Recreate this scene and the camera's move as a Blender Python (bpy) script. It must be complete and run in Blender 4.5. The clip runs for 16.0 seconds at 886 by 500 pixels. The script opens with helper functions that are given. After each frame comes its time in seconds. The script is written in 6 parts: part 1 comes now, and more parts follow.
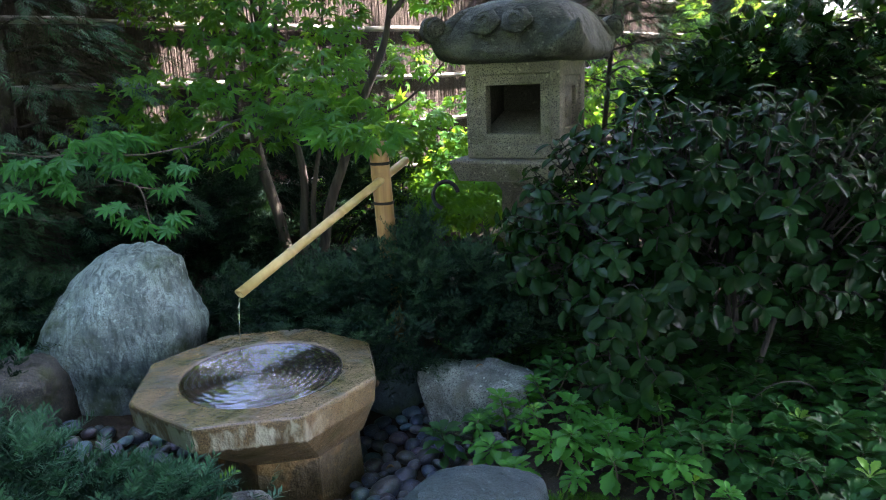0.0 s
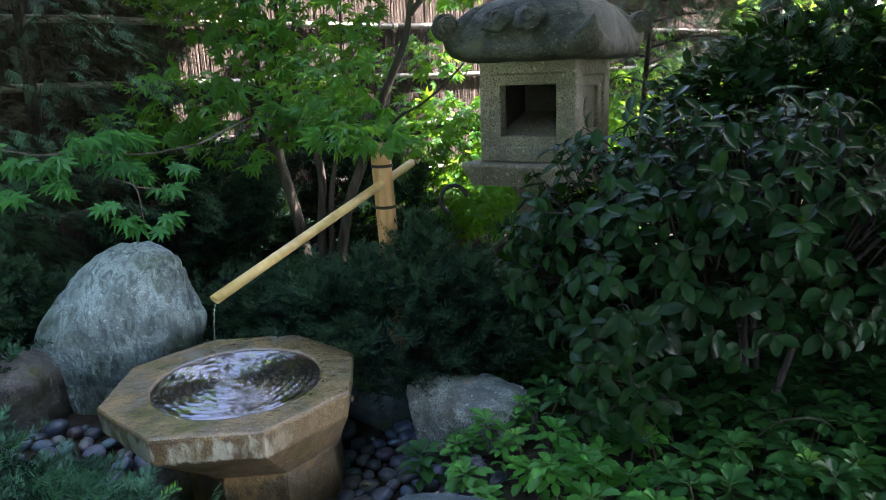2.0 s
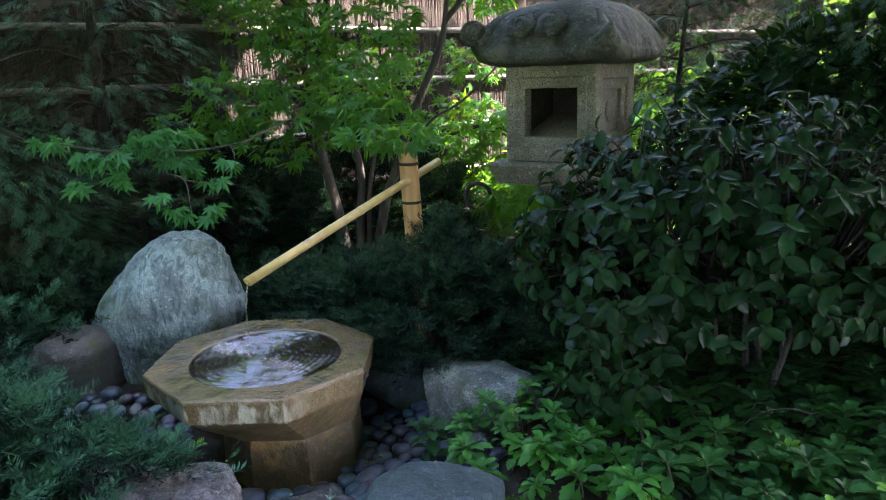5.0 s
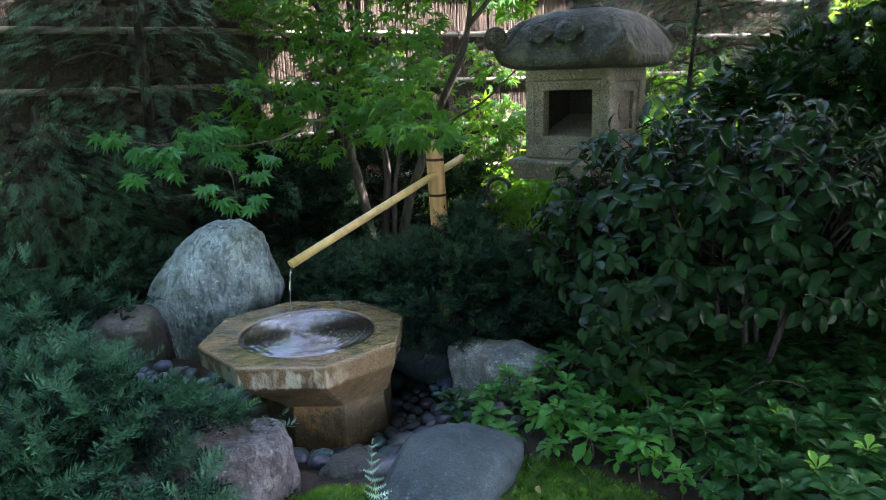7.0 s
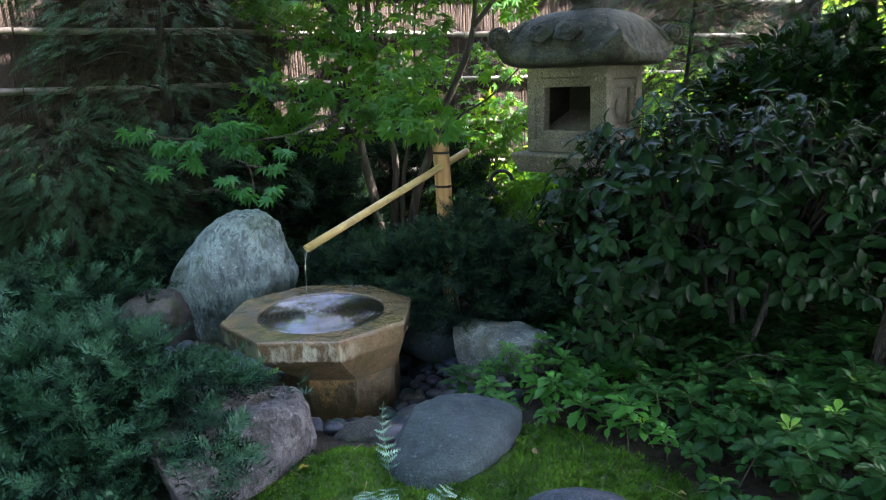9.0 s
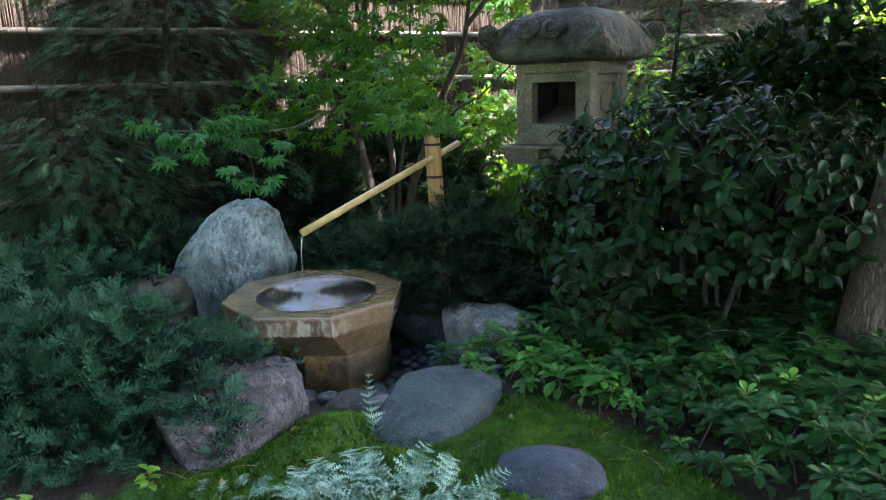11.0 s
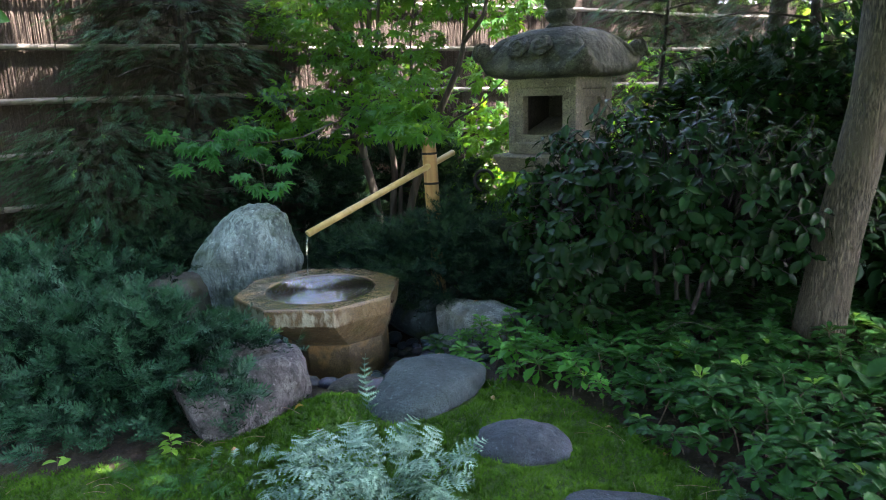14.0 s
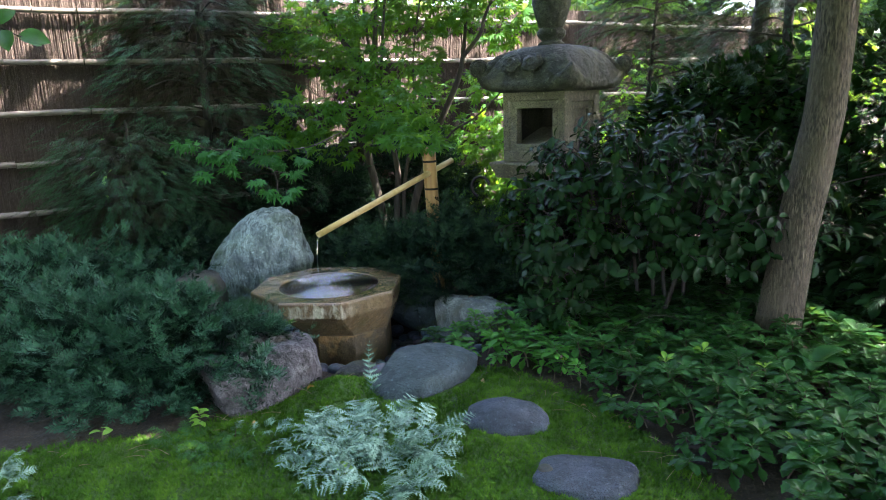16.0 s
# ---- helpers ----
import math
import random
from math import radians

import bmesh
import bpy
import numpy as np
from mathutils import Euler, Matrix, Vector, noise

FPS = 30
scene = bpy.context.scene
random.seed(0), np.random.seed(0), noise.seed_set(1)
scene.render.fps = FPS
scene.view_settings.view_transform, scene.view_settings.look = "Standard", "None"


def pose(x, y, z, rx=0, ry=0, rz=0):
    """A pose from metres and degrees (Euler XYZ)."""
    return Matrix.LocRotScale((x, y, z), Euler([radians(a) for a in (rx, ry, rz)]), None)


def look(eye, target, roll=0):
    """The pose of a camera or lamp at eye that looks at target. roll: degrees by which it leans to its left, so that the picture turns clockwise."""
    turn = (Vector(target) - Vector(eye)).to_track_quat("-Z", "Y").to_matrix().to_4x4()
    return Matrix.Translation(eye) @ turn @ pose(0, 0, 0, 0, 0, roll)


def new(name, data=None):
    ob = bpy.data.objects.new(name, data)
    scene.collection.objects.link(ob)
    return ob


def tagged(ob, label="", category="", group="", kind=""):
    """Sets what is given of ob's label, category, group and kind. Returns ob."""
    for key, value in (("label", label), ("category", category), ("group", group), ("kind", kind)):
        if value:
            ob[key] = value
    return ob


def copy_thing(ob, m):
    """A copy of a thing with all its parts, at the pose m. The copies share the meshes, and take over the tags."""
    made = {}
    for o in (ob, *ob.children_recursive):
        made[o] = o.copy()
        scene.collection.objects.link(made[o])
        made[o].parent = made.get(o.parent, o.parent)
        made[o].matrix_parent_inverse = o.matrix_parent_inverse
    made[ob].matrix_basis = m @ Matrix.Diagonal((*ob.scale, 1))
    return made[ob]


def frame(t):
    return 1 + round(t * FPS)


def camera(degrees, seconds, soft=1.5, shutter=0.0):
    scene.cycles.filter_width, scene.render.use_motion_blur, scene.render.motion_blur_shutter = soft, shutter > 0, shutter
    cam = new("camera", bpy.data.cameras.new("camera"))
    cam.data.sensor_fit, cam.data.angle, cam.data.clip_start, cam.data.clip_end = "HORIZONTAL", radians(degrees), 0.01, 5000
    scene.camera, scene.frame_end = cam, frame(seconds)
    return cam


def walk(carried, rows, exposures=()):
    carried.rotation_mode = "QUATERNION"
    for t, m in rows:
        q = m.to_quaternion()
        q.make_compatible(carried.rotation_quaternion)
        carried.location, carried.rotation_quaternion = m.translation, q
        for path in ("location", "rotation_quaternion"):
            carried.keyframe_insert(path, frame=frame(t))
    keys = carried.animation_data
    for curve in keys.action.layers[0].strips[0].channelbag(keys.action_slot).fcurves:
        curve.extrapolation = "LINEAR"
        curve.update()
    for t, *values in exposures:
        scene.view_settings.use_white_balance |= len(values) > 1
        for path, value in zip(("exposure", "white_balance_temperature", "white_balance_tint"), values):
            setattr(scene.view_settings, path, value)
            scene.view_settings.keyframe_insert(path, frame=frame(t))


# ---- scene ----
cam = camera(65.5, 16.0, soft=1.1)
PATH = [
    (0, (0.056, 0.032, 1.132), (0.005, 1.973, 0.65), -2.4),
    (0.5, (0.121, 0.067, 1.127), (0.014, 2.006, 0.646), -2.4),
    (1, (0.186, 0.113, 1.123), (0.029, 2.048, 0.643), -2.4),
    (1.5, (0.244, 0.148, 1.128), (0.045, 2.079, 0.646), -2.2),
    (2, (0.293, 0.173, 1.13), (0.056, 2.1, 0.649), -2.2),
    (2.5, (0.337, 0.179, 1.13), (0.058, 2.1, 0.649), -2.2),
    (3, (0.372, 0.162, 1.119), (0.061, 2.08, 0.643), -2.1),
    (3.5, (0.414, 0.135, 1.118), (0.076, 2.048, 0.644), -2.1),
    (4, (0.453, 0.109, 1.128), (0.087, 2.017, 0.652), -2.2),
    (6.5, (0.475, -0.15, 1.145), (0.035, 1.743, 0.672), -1.9),
    (7, (0.477, -0.213, 1.147), (0.031, 1.678, 0.675), -1.9),
    (7.5, (0.488, -0.267, 1.139), (0.037, 1.624, 0.668), -1.9),
    (8, (0.507, -0.312, 1.129), (0.049, 1.577, 0.658), -2.0),
    (8.5, (0.515, -0.354, 1.134), (0.052, 1.534, 0.663), -2.0),
    (9, (0.526, -0.393, 1.132), (0.059, 1.494, 0.662), -2.0),
    (11.5, (0.683, -0.577, 1.08), (0.19, 1.308, 0.627), -2.1),
    (12, (0.723, -0.614, 1.081), (0.226, 1.271, 0.632), -2.1),
    (12.5, (0.748, -0.643, 1.088), (0.246, 1.241, 0.641), -2.1),
    (13, (0.757, -0.676, 1.098), (0.251, 1.208, 0.656), -2.1),
    (13.5, (0.766, -0.727, 1.107), (0.257, 1.157, 0.67), -1.9),
    (14, (0.778, -0.782, 1.108), (0.264, 1.101, 0.674), -2.0),
    (14.5, (0.802, -0.844, 1.12), (0.283, 1.038, 0.689), -2.0),
    (15, (0.82, -0.92, 1.138), (0.298, 0.962, 0.709), -2.0),
    (15.5, (0.853, -0.985, 1.141), (0.327, 0.896, 0.714), -2.0),
    (16, (0.903, -1.069, 1.158), (0.37, 0.811, 0.734), -2.0),
]
walk(cam, [(t, look(eye, target, roll)) for t, eye, target, roll in PATH], [(0.0, 4.21, 6350, 23), (4.0, 4.25, 6350, 23), (9.0, 4.2, 6400, 22), (13.0, 4.14, 6450, 21), (16.0, 4.22, 6550, 20)])

# ---- light ----
SUN_EL, SUN_AZ = 52.0, 13.0
SKY = 0.108
SUN = 4.1
world = bpy.data.worlds.new("sky")
scene.world = world
world.use_nodes = True
sky = world.node_tree.nodes.new("ShaderNodeTexSky")
sky.sky_type, sky.sun_disc, sky.dust_density = "NISHITA", False, 2.5
sky.sun_elevation, sky.sun_rotation = radians(SUN_EL), radians(90 - SUN_AZ)
world.node_tree.links.new(sky.outputs[0], world.node_tree.nodes["Background"].inputs[0])
world.node_tree.nodes["Background"].inputs[1].default_value = SKY
SUN_WAY = Vector((math.cos(radians(SUN_EL)) * math.cos(radians(SUN_AZ)), math.cos(radians(SUN_EL)) * math.sin(radians(SUN_AZ)), math.sin(radians(SUN_EL))))
sun_data = bpy.data.lights.new("sun", "SUN")
sun_data.energy, sun_data.angle, sun_data.color = SUN, radians(0.53), (1.0, 0.93, 0.8)
sun = new("sun", sun_data)
sun.matrix_world = look(SUN_WAY * 30, (0, 0, 0))


# ---- materials ----
def fresh(name, rough=0.8):
    m = bpy.data.materials.new(name)
    m.use_nodes = True
    nt = m.node_tree
    bsdf = nt.nodes["Principled BSDF"]
    bsdf.inputs["Roughness"].default_value = rough
    return m, nt, bsdf


def place_of(nt, stretch=None):
    """World position, stretched by a factor per axis."""
    geo = nt.nodes.new("ShaderNodeNewGeometry")
    if stretch is None:
        return geo.outputs["Position"]
    v = nt.nodes.new("ShaderNodeVectorMath")
    v.operation = "MULTIPLY"
    nt.links.new(geo.outputs["Position"], v.inputs[0])
    v.inputs[1].default_value = stretch
    return v.outputs[0]


def grain(nt, scale, detail=4.0, where=None, lo=0.35, hi=0.65, rough=0.55, warp=0.0):
    """Noise from 0 to 1 with its contrast set by lo and hi."""
    n = nt.nodes.new("ShaderNodeTexNoise")
    n.inputs["Scale"].default_value, n.inputs["Detail"].default_value = scale, detail
    n.inputs["Roughness"].default_value, n.inputs["Distortion"].default_value = rough, warp
    nt.links.new(where or place_of(nt), n.inputs["Vector"])
    r = nt.nodes.new("ShaderNodeMapRange")
    r.inputs["From Min"].default_value, r.inputs["From Max"].default_value = lo, hi
    nt.links.new(n.outputs["Fac"], r.inputs["Value"])
    return r.outputs["Result"]


def blend(nt, fac, a, b, mode="MIX"):
    x = nt.nodes.new("ShaderNodeMix")
    x.data_type, x.blend_type = "RGBA", mode
    for socket, value in ((x.inputs[0], fac), (x.inputs[6], a), (x.inputs[7], b)):
        if isinstance(value, (tuple, list)):
            socket.default_value = (*value, 1.0)
        elif isinstance(value, (int, float)):
            socket.default_value = value
        else:
            nt.links.new(value, socket)
    return x.outputs[2]


def relief(nt, bsdf, pairs):
    """Chained bumps from (height, strength, distance)."""
    last = None
    for height, strength, distance in pairs:
        b = nt.nodes.new("ShaderNodeBump")
        b.inputs["Strength"].default_value, b.inputs["Distance"].default_value = strength, distance
        nt.links.new(height, b.inputs["Height"])
        if last:
            nt.links.new(last, b.inputs["Normal"])
        last = b.outputs["Normal"]
    nt.links.new(last, bsdf.inputs["Normal"])


def stone(name, pale, dark, speck, rough=0.75, speck_scale=260, moss=0.0, moss_colour=(0.05, 0.07, 0.015), bump=0.5, blotch=4.0, stain_or_sun=None, streak=None):
    m, nt, bsdf = fresh(name, rough)
    bsdf.inputs["Specular IOR Level"].default_value = 0.5 if rough < 0.6 else 0.25
    c = blend(nt, grain(nt, blotch, 5, lo=0.38, hi=0.62, warp=0.6), pale, dark)
    c = blend(nt, grain(nt, speck_scale, 2, lo=0.52, hi=0.6), c, speck)
    c = blend(nt, grain(nt, speck_scale * 0.27, 3, lo=0.6, hi=0.75), c, tuple(min(1, 1.5 * v) for v in pale))
    if streak:
        c = blend(nt, grain(nt, 38, 5, place_of(nt, streak), lo=0.46, hi=0.68, warp=1.2), c, tuple(0.6 * v for v in dark))
    if stain_or_sun:
        c = blend(nt, grain(nt, 7, 4, lo=0.5, hi=0.66, warp=1.0), c, stain_or_sun)
    if moss:
        c = blend(nt, grain(nt, 5.5, 6, lo=0.62 - 0.2 * moss, hi=0.8 - 0.2 * moss), c, moss_colour)
    nt.links.new(c, bsdf.inputs["Base Color"])
    relief(nt, bsdf, [(grain(nt, 22, 6, lo=0.2, hi=0.8), bump, 0.02), (grain(nt, 190, 4, lo=0.2, hi=0.8), bump, 0.003)])
    return m


def leafy(name, deep, fresh_green, through_light, rough=0.45, see=0.35, patch=3.0, spec=0.4, sharp=(0.4, 0.7)):
    """A leaf: colour varies by leaf and by patch, and light shines through it."""
    m, nt, bsdf = fresh(name, rough)
    bsdf.inputs["Specular IOR Level"].default_value = spec
    geo, info = nt.nodes.new("ShaderNodeNewGeometry"), nt.nodes.new("ShaderNodeObjectInfo")
    add = nt.nodes.new("ShaderNodeMath")
    add.operation = "ADD"
    nt.links.new(geo.outputs["Random Per Island"], add.inputs[0])
    nt.links.new(info.outputs["Random"], add.inputs[1])
    frac = nt.nodes.new("ShaderNodeMath")
    frac.operation = "FRACT"
    nt.links.new(add.outputs[0], frac.inputs[0])
    mid = tuple(0.62 * a + 0.38 * b for a, b in zip(deep, fresh_green))
    c = blend(nt, frac.outputs[0], deep, mid)
    c = blend(nt, grain(nt, patch, 3, lo=sharp[0], hi=sharp[1]), c, fresh_green)
    c = blend(nt, grain(nt, 140, 2, lo=0.55, hi=0.8), c, tuple(1.25 * v for v in mid))
    nt.links.new(c, bsdf.inputs["Base Color"])
    tr = nt.nodes.new("ShaderNodeBsdfTranslucent")
    tint = blend(nt, frac.outputs[0], through_light, tuple(0.65 * v for v in through_light))
    nt.links.new(tint, tr.inputs["Color"])
    mix = nt.nodes.new("ShaderNodeMixShader")
    mix.inputs[0].default_value = see
    nt.links.new(bsdf.outputs[0], mix.inputs[1])
    nt.links.new(tr.outputs[0], mix.inputs[2])
    nt.links.new(mix.outputs[0], nt.nodes["Material Output"].inputs["Surface"])
    relief(nt, bsdf, [(grain(nt, 90, 3, lo=0.2, hi=0.8), 0.25, 0.004)])
    return m


def bark(name, pale, dark, stretch=(1, 1, 0.14), scale=55, bump=1.0, lichen=None):
    m, nt, bsdf = fresh(name, 0.9)
    ridge = grain(nt, scale, 6, place_of(nt, stretch), lo=0.4, hi=0.6, warp=0.4)
    c = blend(nt, ridge, dark, pale)
    c = blend(nt, grain(nt, 5, 4, lo=0.4, hi=0.7), c, tuple(0.7 * v for v in pale))
    if lichen:
        c = blend(nt, grain(nt, 14, 5, lo=0.58, hi=0.7), c, lichen)
    nt.links.new(c, bsdf.inputs["Base Color"])
    relief(nt, bsdf, [(ridge, bump, 0.008), (grain(nt, 260, 3, lo=0.2, hi=0.8), 0.4, 0.002)])
    return m


def cane(name, pale, dark, stretch):
    m, nt, bsdf = fresh(name, 0.45)
    streak = grain(nt, 60, 4, place_of(nt, stretch), lo=0.3, hi=0.7)
    c = blend(nt, streak, dark, pale)
    c = blend(nt, grain(nt, 9, 5, lo=0.55, hi=0.75), c, tuple(0.55 * v for v in dark))
    nt.links.new(c, bsdf.inputs["Base Color"])
    relief(nt, bsdf, [(streak, 0.25, 0.002)])
    return m


def plain(name, colour, rough=0.7, vary=0.25, scale=40):
    m, nt, bsdf = fresh(name, rough)
    c = blend(nt, grain(nt, scale, 4), colour, tuple(v * (1 - vary) for v in colour))
    nt.links.new(c, bsdf.inputs["Base Color"])
    relief(nt, bsdf, [(grain(nt, scale * 4, 3, lo=0.2, hi=0.8), 0.3, 0.003)])
    return m


def tinted(name, colours, rough=0.6, bump=0.3, spec=0.5):
    """Pieces that differ one from another."""
    m, nt, bsdf = fresh(name, rough)
    bsdf.inputs["Specular IOR Level"].default_value = spec
    geo, info = nt.nodes.new("ShaderNodeNewGeometry"), nt.nodes.new("ShaderNodeObjectInfo")
    add = nt.nodes.new("ShaderNodeMath")
    add.operation = "ADD"
    nt.links.new(geo.outputs["Random Per Island"], add.inputs[0])
    nt.links.new(info.outputs["Random"], add.inputs[1])
    frac = nt.nodes.new("ShaderNodeMath")
    frac.operation = "FRACT"
    nt.links.new(add.outputs[0], frac.inputs[0])
    ramp = nt.nodes.new("ShaderNodeValToRGB")
    ramp.color_ramp.interpolation = "CONSTANT"
    while len(ramp.color_ramp.elements) < len(colours):
        ramp.color_ramp.elements.new(0.5)
    for n, colour in enumerate(colours):
        ramp.color_ramp.elements[n].position = n / len(colours)
        ramp.color_ramp.elements[n].color = (*colour, 1)
    nt.links.new(frac.outputs[0], ramp.inputs[0])
    c = blend(nt, grain(nt, 60, 4, lo=0.4, hi=0.8), ramp.outputs[0], tuple(0.5 * v for v in colours[0]))
    c = blend(nt, grain(nt, 300, 2, lo=0.6, hi=0.7), c, tuple(min(0.5, 2.5 * v) for v in colours[0]))
    nt.links.new(c, bsdf.inputs["Base Color"])
    relief(nt, bsdf, [(grain(nt, 150, 4, lo=0.2, hi=0.8), bump, 0.003)])
    return m


GRANITE = stone("pale_granite", (0.38, 0.49, 0.515), (0.17, 0.23, 0.245), (0.2, 0.25, 0.26), moss=0.55, moss_colour=(0.09, 0.13, 0.075), bump=1.5, blotch=7, speck_scale=230, streak=(1.0, 0.6, 0.35))
LANTERN_STONE = stone("lantern_granite", (0.235, 0.212, 0.162), (0.135, 0.122, 0.092), (0.06, 0.055, 0.05), speck_scale=190, moss=0.1, bump=0.45)
# lantern stone darkened to hold the shade inside the fire box
SHADE_STONE = stone("shade_darkened_granite", (0.07, 0.063, 0.052), (0.03, 0.027, 0.023), (0.02, 0.018, 0.016), speck_scale=190, bump=0.4)
ROOF_STONE = stone("lantern_roof_granite", (0.082, 0.082, 0.068), (0.032, 0.034, 0.028), (0.022, 0.022, 0.02), speck_scale=210, moss=0.4, moss_colour=(0.1, 0.1, 0.06), bump=0.9, blotch=9.0)
# the orange here paints sunlit patches on the pedestal; the olive is algae
BASIN_STONE = stone("wet_basin_stone", (0.155, 0.112, 0.055), (0.068, 0.05, 0.023), (0.07, 0.05, 0.03), rough=0.55, moss=0.45, moss_colour=(0.075, 0.075, 0.02), bump=0.4, stain_or_sun=(0.3, 0.17, 0.06))
RIM_STONE = stone("wet_rim_stone", (0.21, 0.15, 0.078), (0.105, 0.076, 0.04), (0.1, 0.075, 0.035), rough=0.13, speck_scale=260, blotch=7, moss=0.65, moss_colour=(0.085, 0.078, 0.022), bump=0.22, stain_or_sun=(0.13, 0.12, 0.1))
BOWL_STONE = stone("bowl_algae", (0.13, 0.085, 0.04), (0.06, 0.04, 0.025), (0.02, 0.014, 0.01), rough=0.5, moss=0.2, bump=0.3)
LIMED_STONE = stone("limed_basin_stone", (0.2, 0.14, 0.07), (0.1, 0.066, 0.03), (0.07, 0.05, 0.03), rough=0.55, moss=0.35, moss_colour=(0.075, 0.075, 0.02), bump=0.4, stain_or_sun=(0.1, 0.08, 0.05))
nt = LIMED_STONE.node_tree
bsdf = nt.nodes["Principled BSDF"]
nt.links.new(grain(nt, 11, 4, lo=0.3, hi=0.6), bsdf.inputs["Coat Weight"])
bsdf.inputs["Coat Roughness"].default_value = 0.22
bsdf.inputs["Coat IOR"].default_value = 1.45
under = bsdf.inputs["Base Color"].links[0].from_socket
height = nt.nodes.new("ShaderNodeSeparateXYZ")
nt.links.new(place_of(nt), height.inputs[0])
wander = nt.nodes.new("ShaderNodeMath")
wander.operation = "MULTIPLY_ADD"
nt.links.new(grain(nt, 30, 3, place_of(nt, (1, 1, 0.15)), lo=0.2, hi=0.8), wander.inputs[0])
wander.inputs[1].default_value = 0.05
nt.links.new(height.outputs["Z"], wander.inputs[2])
foot, head_band = nt.nodes.new("ShaderNodeMapRange"), nt.nodes.new("ShaderNodeMapRange")
for node, lo, hi in ((foot, 0.214, 0.222), (head_band, 0.286, 0.276)):
    node.inputs["From Min"].default_value, node.inputs["From Max"].default_value = lo, hi
    nt.links.new(wander.outputs[0], node.inputs["Value"])
run = nt.nodes.new("ShaderNodeMath")
run.operation = "MULTIPLY"
nt.links.new(foot.outputs[0], run.inputs[0])
nt.links.new(head_band.outputs[0], run.inputs[1])
broken = nt.nodes.new("ShaderNodeMath")
broken.operation = "MULTIPLY"
nt.links.new(run.outputs[0], broken.inputs[0])
nt.links.new(grain(nt, 19, 4, place_of(nt, (1, 1, 0.3)), lo=0.4, hi=0.5), broken.inputs[1])
wet_side = nt.nodes.new("ShaderNodeMapRange")
wet_side.inputs["From Min"].default_value, wet_side.inputs["From Max"].default_value = -0.32, -0.42
nt.links.new(height.outputs["X"], wet_side.inputs["Value"])
lime = nt.nodes.new("ShaderNodeMath")
lime.operation = "MULTIPLY"
nt.links.new(broken.outputs[0], lime.inputs[0])
nt.links.new(wet_side.outputs[0], lime.inputs[1])
nt.links.new(blend(nt, lime.outputs[0], under, (0.38, 0.37, 0.3)), bsdf.inputs["Base Color"])
GREY_ROCK = stone("weathered_grey_rock", (0.32, 0.345, 0.33), (0.13, 0.145, 0.14), (0.07, 0.075, 0.075), moss=0.3, moss_colour=(0.12, 0.11, 0.08), bump=1.0, blotch=12)
PINK_STONE = stone("pinkish_boulder", (0.19, 0.18, 0.188), (0.085, 0.08, 0.085), (0.085, 0.078, 0.08), moss=0.25, moss_colour=(0.1, 0.085, 0.05), bump=1.3, blotch=8, streak=(0.8, 1.0, 0.5))
SLATE = stone("dark_slate", (0.066, 0.094, 0.1), (0.034, 0.05, 0.056), (0.026, 0.038, 0.042), rough=0.8, moss=0.15, bump=0.55, blotch=9)
STEP_STONE = stone("stepping_basalt", (0.07, 0.086, 0.11), (0.036, 0.046, 0.06), (0.026, 0.032, 0.042), rough=0.8, speck_scale=300, bump=0.6, blotch=12)
BROWN_STONE = stone("brown_boulder", (0.085, 0.088, 0.088), (0.042, 0.044, 0.044), (0.1, 0.09, 0.075), moss=0.3, bump=0.6)
PEBBLE = tinted("river_pebble", [(0.055, 0.085, 0.13), (0.065, 0.072, 0.1), (0.036, 0.046, 0.07), (0.1, 0.1, 0.11), (0.075, 0.14, 0.175), (0.03, 0.034, 0.048), (0.085, 0.064, 0.08)], 0.38)
MAPLE_LEAF = leafy("maple_leaf", (0.014, 0.085, 0.013), (0.035, 0.15, 0.018), (0.3, 0.56, 0.03), 0.5, 0.4, spec=0.2)
# maple leaf copy for the low branch, bluer and duller to hold its shade
MAPLE_SHADE = leafy("shade_toned_maple_leaf", (0.014, 0.09, 0.03), (0.03, 0.15, 0.036), (0.12, 0.36, 0.045), 0.5, 0.35, spec=0.25)
CAMELLIA_LEAF = leafy("camellia_leaf", (0.0024, 0.0085, 0.004), (0.013, 0.043, 0.015), (0.1, 0.26, 0.02), 0.27, 0.1, patch=8, spec=0.08)
PACHY_LEAF = leafy("pachysandra_leaf", (0.0075, 0.035, 0.014), (0.036, 0.125, 0.034), (0.16, 0.4, 0.04), 0.38, 0.2, patch=13, spec=0.16)
# lighter green leaf copy for the plants at the left end
PACHY_BRIGHT = leafy("bright_pachysandra_leaf", (0.018, 0.09, 0.022), (0.075, 0.26, 0.045), (0.22, 0.5, 0.05), 0.4, 0.3, patch=6, spec=0.2)
YEW_NEEDLE = leafy("yew_needle", (0.009, 0.044, 0.028), (0.036, 0.125, 0.066), (0.08, 0.2, 0.05), 0.5, 0.08, patch=22, spec=0.25)
# inner copy of the yew needle, darkened for the shade within the mound
YEW_INNER = leafy("shade_toned_inner_yew", (0.003, 0.014, 0.01), (0.01, 0.036, 0.022), (0.05, 0.12, 0.04), 0.6, 0.08, patch=22, spec=0.1)
# darker needle copy with shade in its colour, for plants at the back
DARK_NEEDLE = leafy("shade_toned_needle", (0.012, 0.034, 0.022), (0.032, 0.075, 0.04), (0.06, 0.15, 0.03), 0.6, 0.15, patch=40, spec=0.15)
